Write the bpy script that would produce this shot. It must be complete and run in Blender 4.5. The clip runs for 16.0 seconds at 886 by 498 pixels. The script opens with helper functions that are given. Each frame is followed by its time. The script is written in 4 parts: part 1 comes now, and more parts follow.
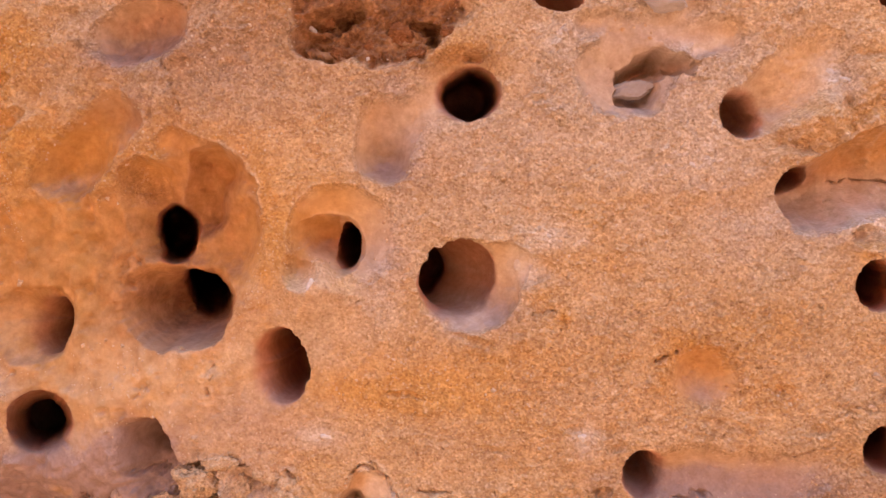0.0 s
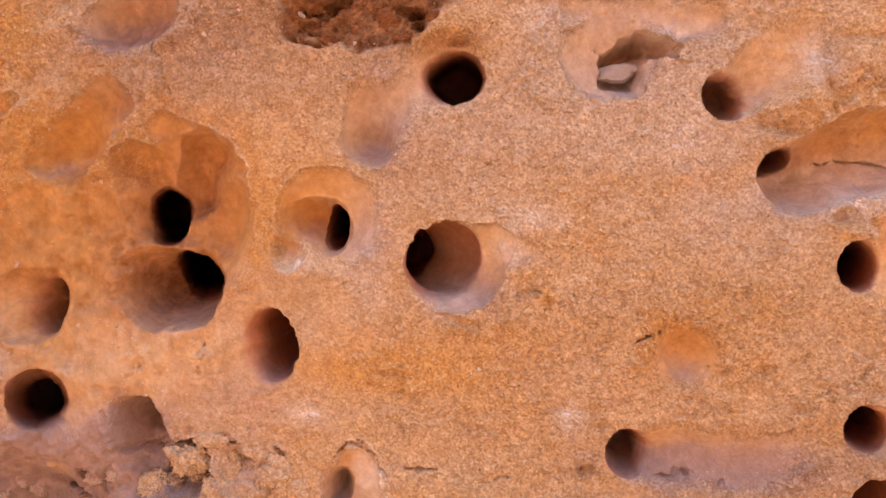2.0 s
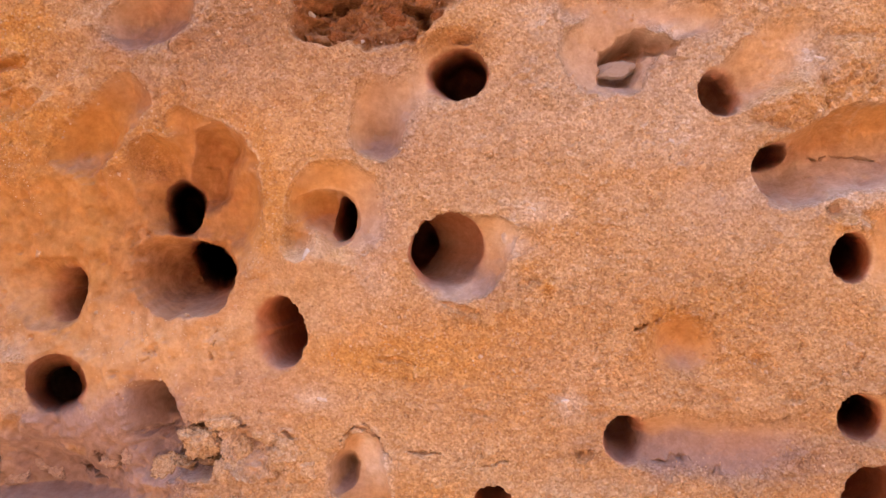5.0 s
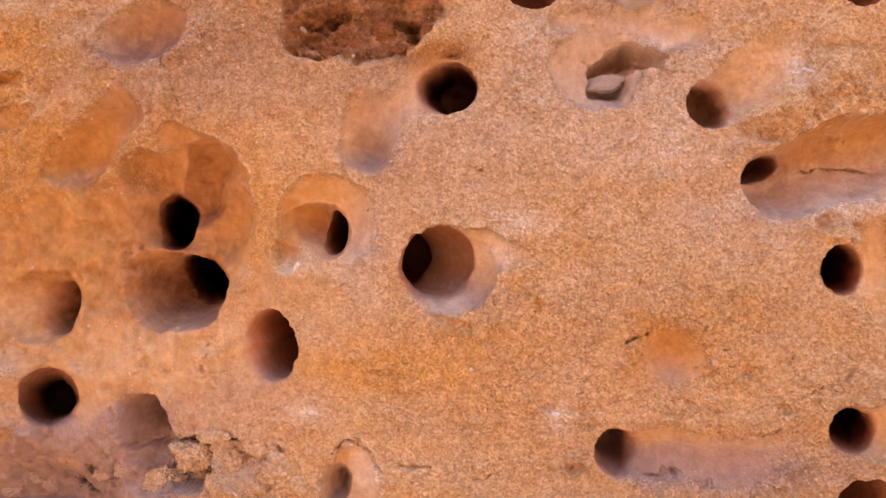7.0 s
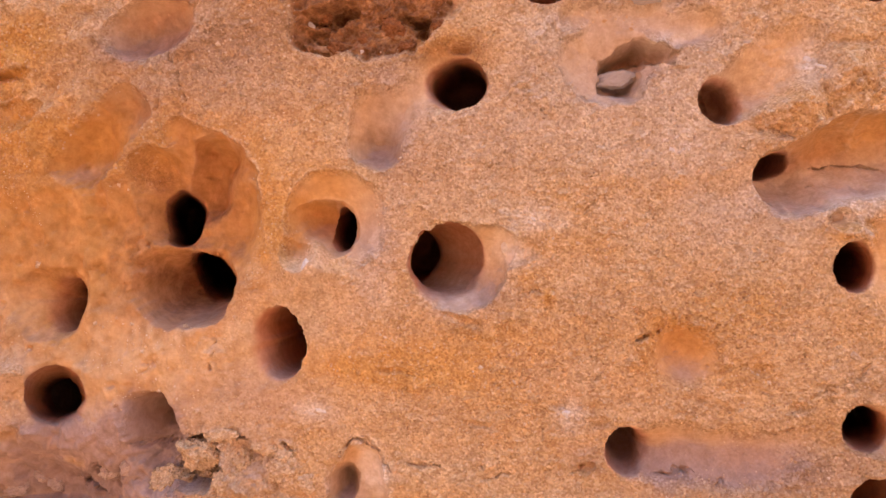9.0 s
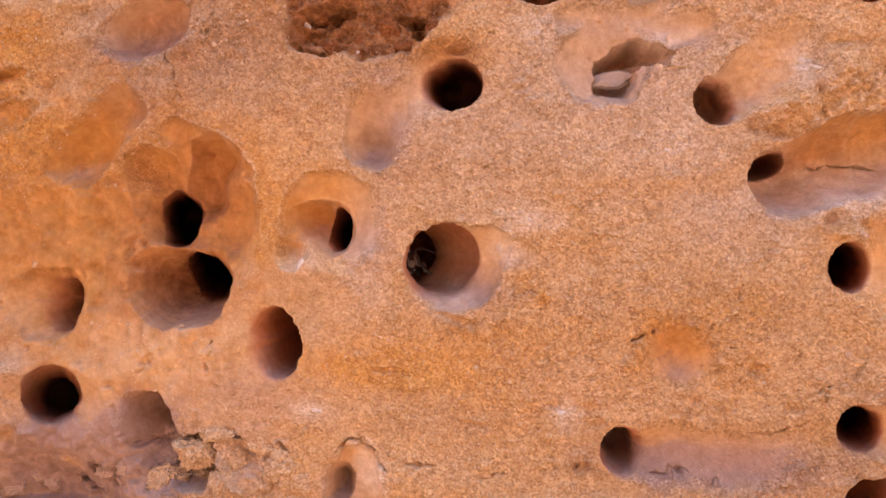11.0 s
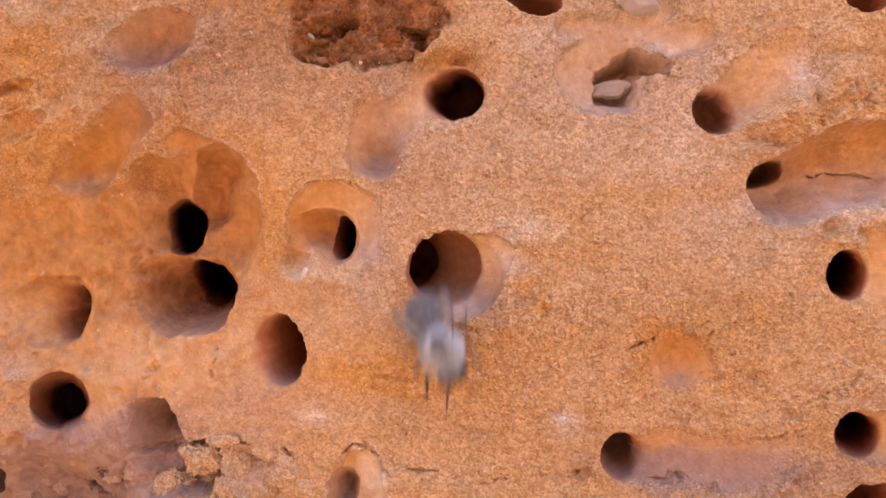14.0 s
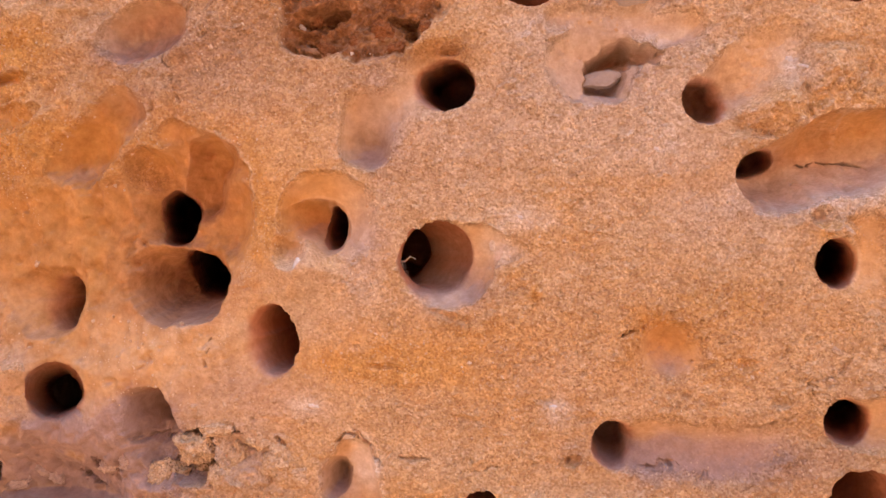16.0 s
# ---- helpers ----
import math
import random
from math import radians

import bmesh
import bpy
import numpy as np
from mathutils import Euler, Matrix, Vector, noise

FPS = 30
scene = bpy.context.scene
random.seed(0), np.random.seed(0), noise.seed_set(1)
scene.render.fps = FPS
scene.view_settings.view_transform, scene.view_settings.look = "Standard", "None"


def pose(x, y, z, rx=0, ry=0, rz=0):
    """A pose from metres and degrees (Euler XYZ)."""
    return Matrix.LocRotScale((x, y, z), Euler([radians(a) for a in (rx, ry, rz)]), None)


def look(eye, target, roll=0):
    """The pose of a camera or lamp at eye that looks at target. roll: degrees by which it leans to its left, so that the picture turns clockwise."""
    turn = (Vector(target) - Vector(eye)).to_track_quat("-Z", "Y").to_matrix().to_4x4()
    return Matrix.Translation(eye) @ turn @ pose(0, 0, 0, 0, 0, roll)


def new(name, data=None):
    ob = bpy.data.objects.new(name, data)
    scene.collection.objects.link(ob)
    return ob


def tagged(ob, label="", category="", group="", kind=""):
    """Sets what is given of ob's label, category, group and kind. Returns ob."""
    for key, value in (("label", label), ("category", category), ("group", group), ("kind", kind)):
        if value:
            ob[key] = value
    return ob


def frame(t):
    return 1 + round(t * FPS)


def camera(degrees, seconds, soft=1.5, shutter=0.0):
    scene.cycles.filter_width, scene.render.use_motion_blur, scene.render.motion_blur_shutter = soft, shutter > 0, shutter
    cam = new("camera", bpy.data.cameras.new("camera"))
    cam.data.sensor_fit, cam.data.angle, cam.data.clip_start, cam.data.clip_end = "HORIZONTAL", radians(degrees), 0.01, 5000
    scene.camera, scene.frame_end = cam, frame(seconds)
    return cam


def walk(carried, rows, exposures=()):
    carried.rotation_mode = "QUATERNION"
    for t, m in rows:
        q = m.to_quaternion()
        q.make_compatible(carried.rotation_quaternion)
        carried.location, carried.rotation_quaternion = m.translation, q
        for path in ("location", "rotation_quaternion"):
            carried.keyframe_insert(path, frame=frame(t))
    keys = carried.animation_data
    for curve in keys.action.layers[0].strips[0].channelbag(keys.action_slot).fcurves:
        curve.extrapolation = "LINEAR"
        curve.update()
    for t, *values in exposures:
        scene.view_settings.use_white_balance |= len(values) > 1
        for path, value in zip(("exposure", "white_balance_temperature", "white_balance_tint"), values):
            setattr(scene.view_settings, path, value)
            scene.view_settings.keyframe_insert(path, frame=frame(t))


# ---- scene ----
cam = camera(55, 16.0, soft=1.5, shutter=0.4)
# the camera is held in the hand, a hand's width from the wall
PATH = [
    (0, (-0.00461, -0.10685, 0.00401), (-0.00836, -0.00697, 0.00072), 0.08),
    (0.5, (-0.00166, -0.10777, 0.00570), (-0.00615, -0.00798, 0.00092), 0.06),
    (1, (-0.00157, -0.10754, 0.00367), (-0.00593, -0.00775, -0.00099), 0.05),
    (1.5, (-0.00156, -0.10920, 0.00308), (-0.00661, -0.00942, -0.00126), -0.31),
    (2, (-0.00102, -0.10846, 0.00300), (-0.00632, -0.00870, -0.00146), 0.02),
    (2.5, (-0.00132, -0.10913, 0.00520), (-0.00664, -0.00942, -0.00028), -0.21),
    (3, (-0.00127, -0.11130, 0.00496), (-0.00668, -0.01156, 0.00021), 0.00),
    (3.5, (0.00160, -0.11145, 0.00559), (-0.00470, -0.01181, -0.00002), -0.29),
    (4, (-0.00169, -0.11186, 0.00357), (-0.00702, -0.01210, -0.00105), -0.18),
    (4.2, (-0.00155, -0.11166, 0.00262), (-0.00710, -0.01191, -0.00175), -0.05),
    (6.3, (0.00456, -0.11337, 0.00004), (-0.00452, -0.01381, -0.00205), -0.07),
    (6.5, (0.00204, -0.11206, 0.00174), (-0.00551, -0.01238, -0.00086), 0.17),
    (7, (0.00335, -0.11223, 0.00060), (-0.00489, -0.01259, -0.00114), 0.07),
    (7.5, (0.00304, -0.11181, 0.00001), (-0.00514, -0.01216, -0.00181), -0.01),
    (8, (0.00214, -0.11139, -0.00008), (-0.00589, -0.01173, -0.00196), 0.02),
    (8.5, (0.00175, -0.11135, 0.00007), (-0.00618, -0.01168, -0.00169), 0.07),
    (9, (0.00196, -0.11155, -0.00009), (-0.00622, -0.01189, -0.00160), 0.12),
    (11.5, (0.00296, -0.11177, 0.00039), (-0.00537, -0.01214, -0.00149), 0.16),
    (12, (0.00325, -0.11211, 0.00129), (-0.00532, -0.01250, -0.00087), 0.06),
    (12.5, (0.00335, -0.11262, 0.00085), (-0.00529, -0.01301, -0.00105), -0.12),
    (13, (0.00395, -0.11232, 0.00115), (-0.00500, -0.01274, -0.00107), -0.28),
    (13.5, (0.00401, -0.11243, 0.00150), (-0.00510, -0.01287, -0.00083), -0.23),
    (14, (0.00299, -0.11303, 0.00158), (-0.00572, -0.01343, -0.00040), 0.02),
    (14.5, (0.00295, -0.11310, 0.00098), (-0.00572, -0.01349, -0.00075), 0.01),
    (15, (0.00347, -0.11316, 0.00045), (-0.00528, -0.01356, -0.00145), -0.06),
    (15.5, (0.00407, -0.11330, 0.00029), (-0.00481, -0.01372, -0.00204), -0.10),
    (16, (0.00457, -0.11353, 0.00095), (-0.00445, -0.01397, -0.00165), -0.14),
]
walk(cam, [(t, look(eye, target, roll)) for t, eye, target, roll in PATH],
     exposures=[(0.0, 2.02, 5380, 11), (16.0, 2.02, 5380, 11)])

# ---- light: the wall stands in its own shade; the sky lights it from above, the sunlit sand before it from below ----
SUN_UP, SUN_TURN = radians(67), radians(20)
world = bpy.data.worlds.new("sky")
scene.world = world
world.use_nodes = True
wn = world.node_tree
sky = wn.nodes.new("ShaderNodeTexSky")
sky.sky_type, sky.sun_disc = "NISHITA", False
sky.sun_elevation, sky.sun_rotation = SUN_UP, SUN_TURN
sky.air_density, sky.dust_density, sky.ozone_density = 0.6, 8.0, 0.8
wn.nodes["Background"].inputs["Strength"].default_value = 0.17
wn.links.new(sky.outputs["Color"], wn.nodes["Background"].inputs["Color"])
sun = new("sun", bpy.data.lights.new("sun", "SUN"))
sun.data.energy, sun.data.angle, sun.data.color = 3.5, radians(0.6), (1.0, 0.93, 0.84)
sun.matrix_basis = look((0.134, 0.367, 0.921), (0, 0, 0))


# ---- helpers of this scene ----
MM = 0.001


def part(name, bm, material, parent, label="", smooth=True):
    me = bpy.data.meshes.new(name)
    bm.to_mesh(me)
    bm.free()
    for p in me.polygons:
        p.use_smooth = smooth
    me.materials.append(material)
    ob = new(name, me)
    ob.parent = parent
    if label:
        tagged(ob, label)
    return ob


def material(name, rough=0.9, metal=0.0):
    m = bpy.data.materials.new(name)
    m.use_nodes = True
    b = m.node_tree.nodes["Principled BSDF"]
    b.inputs["Roughness"].default_value = rough
    b.inputs["Metallic"].default_value = metal
    b.inputs["Specular IOR Level"].default_value = 0.3
    return m, m.node_tree, b


def node(nt, kind, **values):
    n = nt.nodes.new(kind)
    for key, value in values.items():
        n.inputs[key.replace("_", " ")].default_value = value
    return n


def mixed(nt, fac, a, b):
    """A colour mix; each of the three is a value or a socket."""
    n = nt.nodes.new("ShaderNodeMix")
    n.data_type = "RGBA"
    for i, v in ((0, fac), (6, a), (7, b)):
        if isinstance(v, bpy.types.NodeSocket):
            nt.links.new(v, n.inputs[i])
        else:
            n.inputs[i].default_value = (*v, 1) if i else v
    return n.outputs[2]


def calc(nt, what, *values):
    n = nt.nodes.new("ShaderNodeMath")
    n.operation = what
    n.use_clamp = what in ("MULTIPLY_ADD", "ADD")
    for i, v in enumerate(values):
        if isinstance(v, bpy.types.NodeSocket):
            nt.links.new(v, n.inputs[i])
        else:
            n.inputs[i].default_value = v
    return n.outputs[0]


def ramp(nt, socket, low, high):
    n = nt.nodes.new("ShaderNodeMapRange")
    n.inputs[1].default_value, n.inputs[2].default_value = low, high
    nt.links.new(socket, n.inputs[0])
    return n.outputs[0]


def texture(nt, kind, scale, out=0, detail=3.0, rough=0.6):
    n = nt.nodes.new(kind)
    n.inputs["Scale"].default_value = scale
    if kind == "ShaderNodeTexNoise":
        n.inputs["Detail"].default_value = detail
        n.inputs["Roughness"].default_value = rough
    co = nt.nodes.get("place") or nt.nodes.new("ShaderNodeNewGeometry")
    co.name = "place"
    nt.links.new(co.outputs["Position"], n.inputs["Vector"])
    return n.outputs[out]


def attribute(nt, name):
    n = nt.nodes.new("ShaderNodeAttribute")
    n.attribute_name = name
    return n.outputs["Fac"]


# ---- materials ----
# the dust grey also paints skylight on the floors of hollows
TAN, ORANGE, DUST_SKYLIGHT, SALT_LIGHT = (0.545, 0.388, 0.243), (0.555, 0.290, 0.070), (0.33, 0.224, 0.190), (0.66, 0.55, 0.46)
# red-brown that paints warm shade inside bores; pale tone of rubbed edges
RED_SHADE, RUBBED = (0.46, 0.175, 0.074), (0.66, 0.46, 0.29)


def tinted(nt, col, by, dark, light):
    """The colour times one between dark and light, by a value from 0 to 1."""
    n = nt.nodes.new("ShaderNodeMix")
    n.data_type, n.blend_type, n.clamp_result = "RGBA", "MULTIPLY", False
    n.inputs[0].default_value = 1.0
    nt.links.new(col, n.inputs[6])
    nt.links.new(mixed(nt, by, dark, light), n.inputs[7])
    return n.outputs[2]


def soil_material():
    m, nt, b = material("sandstone_loam", 0.95)
    stain_bounce, dust_skylight, salt_light, brown, smooth, red_shade, rubbed = (attribute(nt, n) for n in ("stain_bounce", "dust_skylight", "salt_light", "brown", "smooth", "red_shade", "rubbed"))
    col = mixed(nt, stain_bounce, TAN, ORANGE)
    col = mixed(nt, red_shade, col, RED_SHADE)
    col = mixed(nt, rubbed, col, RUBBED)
    col = mixed(nt, dust_skylight, col, DUST_SKYLIGHT)
    col = mixed(nt, salt_light, col, SALT_LIGHT)
    crust = mixed(nt, ramp(nt, texture(nt, "ShaderNodeTexNoise", 420, 0, 6, 0.7), 0.36, 0.66), (0.15, 0.058, 0.016), (0.42, 0.205, 0.085))
    col = mixed(nt, brown, col, crust)
    # blotches of a few mm, crumbs of one, then single sand grains
    col = tinted(nt, col, ramp(nt, texture(nt, "ShaderNodeTexNoise", 190, 0, 5, 0.65), 0.32, 0.68), (0.92, 0.90, 0.87), (1.06, 1.06, 1.06))
    col = tinted(nt, col, ramp(nt, texture(nt, "ShaderNodeTexNoise", 760, 0, 4, 0.7), 0.32, 0.68), (0.89, 0.84, 0.77), (1.10, 1.11, 1.10))
    cell = texture(nt, "ShaderNodeTexVoronoi", 3400, 1)
    sep = nt.nodes.new("ShaderNodeSeparateColor")
    nt.links.new(cell, sep.inputs[0])
    rough = calc(nt, "SUBTRACT", 1.0, smooth)
    tone = calc(nt, "MULTIPLY_ADD", calc(nt, "SUBTRACT", sep.outputs[0], 0.5), calc(nt, "MULTIPLY_ADD", rough, 0.9, 0.05), 0.5)
    col = tinted(nt, col, tone, (0.77, 0.68, 0.59), (1.21, 1.23, 1.22))
    glint = calc(nt, "MULTIPLY", ramp(nt, sep.outputs[1], 0.93, 0.98), calc(nt, "MULTIPLY", rough, 0.5))
    col = mixed(nt, calc(nt, "MULTIPLY", glint, calc(nt, "SUBTRACT", 1.0, brown)), col, (0.70, 0.48, 0.29))
    speck = calc(nt, "MULTIPLY", ramp(nt, sep.outputs[2], 0.965, 1.0), calc(nt, "MULTIPLY", rough, 0.4))
    col = mixed(nt, speck, col, (0.13, 0.045, 0.015))
    nt.links.new(col, b.inputs["Base Color"])
    grain = texture(nt, "ShaderNodeTexVoronoi", 2600, 0)
    fine = texture(nt, "ShaderNodeTexNoise", 1900, 0, 5, 0.7)
    height = calc(nt, "ADD", calc(nt, "MULTIPLY", grain, -0.8), calc(nt, "MULTIPLY", fine, 0.9))
    height.node.use_clamp = False
    bump = nt.nodes.new("ShaderNodeBump")
    bump.inputs["Distance"].default_value = 0.0004
    nt.links.new(calc(nt, "MULTIPLY_ADD", rough, 0.9, 0.10), bump.inputs["Strength"])
    nt.links.new(height, bump.inputs["Height"])
    nt.links.new(bump.outputs[0], b.inputs["Normal"])
    return m


SOIL = soil_material()


def crumb_material(name, a, b_, grain=2600, speck=1.0):
    m, nt, b = material(name, 0.95)
    info = nt.nodes.new("ShaderNodeNewGeometry")
    tone = calc(nt, "MULTIPLY_ADD", info.outputs["Random Per Island"], 0.6, calc(nt, "MULTIPLY", texture(nt, "ShaderNodeTexNoise", 700, 0, 5), 0.4))
    col = mixed(nt, tone, a, b_)
    spots = ramp(nt, texture(nt, "ShaderNodeTexNoise", 2400, 0, 4, 0.7), 0.58, 0.8)
    col = mixed(nt, calc(nt, "MULTIPLY", spots, 0.5 * speck), col, (0.36, 0.15, 0.055))
    sep = nt.nodes.new("ShaderNodeSeparateColor")
    nt.links.new(texture(nt, "ShaderNodeTexVoronoi", 3600, 1), sep.inputs[0])
    col = tinted(nt, col, sep.outputs[0], (1 - 0.24 * speck, 1 - 0.32 * speck, 1 - 0.40 * speck), (1 + 0.14 * speck, 1 + 0.17 * speck, 1 + 0.18 * speck))
    nt.links.new(col, b.inputs["Base Color"])
    bump = nt.nodes.new("ShaderNodeBump")
    bump.inputs["Distance"].default_value, bump.inputs["Strength"].default_value = 0.0004, 0.8 * speck
    nt.links.new(texture(nt, "ShaderNodeTexVoronoi", grain, 0), bump.inputs["Height"])
    nt.links.new(bump.outputs[0], b.inputs["Normal"])
    return m


# ---- the wall ----
RNG = np.random.default_rng(7)
TABLE = RNG.random((256, 256))


def lattice(x, z, scale, shift=0):
    """Smooth random values from 0 to 1, with bumps of that many mm."""
    u, v = x / scale + 57.3 + shift * 13.7, z / scale + 91.1 + shift * 7.9
    i, j = np.floor(u).astype(int), np.floor(v).astype(int)
    f, g = u - i, v - j
    f, g = f * f * (3 - 2 * f), g * g * (3 - 2 * g)
    a, b, c, d = (TABLE[(i + p) % 256, (j + q) % 256] for p, q in ((0, 0), (1, 0), (0, 1), (1, 1)))
    return (a * (1 - f) + b * f) * (1 - g) + (c * (1 - f) + d * f) * g


def fractal(x, z, scale, octaves=4, shift=0, fall=0.5):
    out, total, amp = 0, 0, 1.0
    for n in range(octaves):
        out = out + amp * (lattice(x, z, scale / 2**n, shift + n) - 0.5)
        total, amp = total + amp, amp * fall
    return out / total * 2


def step(lo, hi, v):
    t = np.clip((v - lo) / (hi - lo), 0, 1)
    return t * t * (3 - 2 * t)


def oval(x, z, cx, cz, rx, rz, turn=0.0):
    """0 at the middle of an oval, 1 on its rim."""
    c, s = math.cos(radians(turn)), math.sin(radians(turn))
    u, v = x - cx, z - cz
    return np.hypot((u * c + v * s) / rx, (v * c - u * s) / rz)


def bowl(x, z, cx, cz, rx, rz, turn, deep, blunt=0.5, ragged=0.06, side=0.0, worn=0.0):
    """A scooped hollow with a crisp rim. blunt: 0.5 like a ball, 1.0 a soft dish, 2.0 a faint dent.
    worn: how much blunter it is on its side towards that angle."""
    if worn:
        blunt = blunt + worn * (0.5 + 0.5 * np.cos(np.arctan2(z - cz, x - cx) - radians(side)))
    e = oval(x, z, cx, cz, rx, rz, turn) * (1 + ragged * fractal(x, z, 2.6, 3, 5))
    return deep * np.clip(1 - e * e, 0, 1) ** blunt


def groove(x, z, ax, az, bx, bz, ra, rb, da, db, blunt=0.5, ragged=0.06, side=0.0, worn=0.0):
    """A half pipe, the rest of a broken-open burrow, from a to b with its own radius and depth at each end."""
    dx, dz = bx - ax, bz - az
    k = np.clip(((x - ax) * dx + (z - az) * dz) / (dx * dx + dz * dz), 0, 1)
    r, d = ra + (rb - ra) * k, da + (db - da) * k
    e = np.hypot(x - ax - k * dx, z - az - k * dz) / r * (1 + ragged * fractal(x, z, 2.6, 3, 6))
    if worn:
        blunt = blunt + worn * (0.5 + 0.5 * np.cos(np.arctan2(z - az - k * dz, x - ax - k * dx) - radians(side)))
    return d * np.clip(1 - e * e, 0, 1) ** blunt


def crack(x, z, ax, az, bx, bz, wide, deep, wander=0.8):
    """A ragged crack from a to b."""
    dx, dz = bx - ax, bz - az
    k = np.clip(((x - ax) * dx + (z - az) * dz) / (dx * dx + dz * dz), 0, 1)
    off = 1.3 * wander * fractal(x, z, 1.5, 4, 9, 0.6)
    wide = wide * (0.55 + 0.9 * lattice(x, z, 0.8, 17))
    d = np.hypot(x - ax - k * dx + 0.4 * off, z - az - k * dz + off)
    return deep * np.exp(-((d / (wide * (0.35 + 0.65 * np.sin(np.pi * np.clip(k, 0.02, 0.98))))) ** 2))


def warped(x, z):
    """The place, shifted a little, so that no outline is a clean oval."""
    return (x + 0.75 * fractal(x, z, 7, 2, 40) + 0.35 * fractal(x, z, 1.9, 3, 41),
            z + 0.75 * fractal(x, z, 7, 2, 44) + 0.35 * fractal(x, z, 1.9, 3, 45))


def hollows(x, z):
    """How deep the face of the wall lies at x, z, in mm, before tunnels and grain."""
    d = 0.9 * fractal(x, z, 26, 3, 1) + 0.25 * fractal(x, z, 6, 3, 2)
    d = d + 0.8 * fractal(x, z, 4.5, 3, 36) * step(-42, -54, x) * step(-24, -14, z)
    d = d + (0.75 * fractal(1.6 * x, z, 3.0, 3, 37) + 1.3 * np.clip(fractal(x, z, 2.4, 3, 38, 0.6) - 0.3, 0, 1)) * step(-30, -44, x)
    cut = np.zeros_like(x)
    wx, wz = warped(x, z)
    for cx, cz, reach, h in HOLLOWS:
        i = np.flatnonzero((np.abs(x - cx) < reach) & (np.abs(z - cz) < reach))
        a, b = cut[i], h(wx[i], wz[i])
        near = np.clip(1 - np.abs(a - b) / 4.0, 0, 1) ** 2 * step(0, 2.0, np.minimum(a, b))
        cut[i] = np.maximum(a, b) + near
    cut *= 1 + 0.10 * fractal(x, z, 3.4, 3, 48)
    d = d + cut
    for cx, cz, reach, h in CRACKS:
        i = np.flatnonzero((np.abs(x - cx) < reach) & (np.abs(z - cz) < reach))
        d[i] += h(x[i], z[i])
    return d


HOLLOWS, CRACKS, TUNNELS, SPOTS = [], [], [], {"stain_bounce": [], "dust_skylight": [], "salt_light": [], "brown": [], "smooth": [], "crumble": [], "red_shade": []}


def hollow(cx, cz, rx, rz, *a, **k):
    HOLLOWS.append((cx, cz, 1.35 * max(rx, rz) + 1.5, lambda x, z: bowl(x, z, cx, cz, rx, rz, *a, **k)))


def channel(ax, az, bx, bz, ra, rb, *a, **k):
    reach = math.hypot(bx - ax, bz - az) / 2 + 1.35 * max(ra, rb) + 1.5
    HOLLOWS.append(((ax + bx) / 2, (az + bz) / 2, reach, lambda x, z: groove(x, z, ax, az, bx, bz, ra, rb, *a, **k)))


def fissure(ax, az, bx, bz, *a, **k):
    reach = math.hypot(bx - ax, bz - az) / 2 + 2.5
    CRACKS.append(((ax + bx) / 2, (az + bz) / 2, reach, lambda x, z: crack(x, z, ax, az, bx, bz, *a, **k)))


def swell(cx, cz, rx, rz, turn, high):
    CRACKS.append((cx, cz, 2.6 * max(rx, rz), lambda x, z: -high * np.exp(-oval(x, z, cx, cz, rx, rz, turn) ** 2)))


def spot(kind, cx, cz, rx, rz, turn, much, crisp=0.0):
    SPOTS[kind].append((cx, cz, rx, rz, turn, much, crisp))


def tunnel(cx, cz, rx, rz, turn, deep, sx=0.0, sz=0.0, narrow=0.15, lip=0.6, bend=0.0, over=9.0, soft=0.0, side=180.0):
    """A burrow: its mouth on the face, how deep it runs, how far it leans sideways for each mm of depth, how much it narrows.
    soft: how far, in mm, the rim is worn round on its side towards that angle."""
    TUNNELS.append((cx, cz, rx, rz, turn, deep, sx, sz, narrow, lip, bend, over, soft, side))


# the worn, deeper part of the face
hollow(-56.7, -4.1, 25.0, 14.4, 8, 2.6, blunt=1.2)
# the hollow with two burrows, its lobes above
hollow(-42.8, -5.4, 8.8, 8.2, 0, 2.2, blunt=1.2)
channel(-47.2, 8.0, -45.0, 1.7, 4.2, 4.6, 5.5, 9.0, blunt=0.6, ragged=0.16, side=-100, worn=1.0)
channel(-38.2, 9.8, -40.6, 4.4, 4.3, 3.6, 9.0, 10.5, blunt=0.5, side=-35, worn=1.5)
channel(-43.1, 13.7, -36.6, 9.8, 2.6, 3.0, 1.8, 2.6, blunt=0.7)
hollow(-36.4, 1.0, 5.8, 8.6, 0, 6.5, blunt=1.1, ragged=0.15, side=-20, worn=1.2)
hollow(-41.2, 3.2, 10.0, 10.0, 0, 6.5, blunt=0.6, ragged=0.16, side=-110, worn=1.5)
tunnel(-44.6, 2.4, 3.0, 4.3, 4, 60.0, sx=-0.36, narrow=0.0, soft=0.6, side=60)
hollow(-43.5, -7.0, 7.9, 6.7, 0, 15.5, blunt=0.65, ragged=0.1, side=125, worn=1.0)
tunnel(-42.0, -6.3, 4.2, 4.1, 0, 64.0, sx=-0.34, narrow=0.03, soft=0.8, side=200)
# the broken cell beside it, with a burrow that runs to the right
hollow(-21.4, 2.2, 7.4, 6.6, -15, 4.2, blunt=0.6, side=-40, worn=0.9)
hollow(-23.8, 1.5, 4.8, 3.5, -6, 8.5, blunt=0.5, ragged=0.2, side=-110, worn=1.0)
hollow(-21.6, 0.6, 2.8, 3.3, 0, 8.0, blunt=0.6)
swell(-25.0, -3.4, 3.6, 4.2, 0, 4.4)
spot("salt_light", -24.8, -4.0, 2.6, 3.4, 0, 0.5)
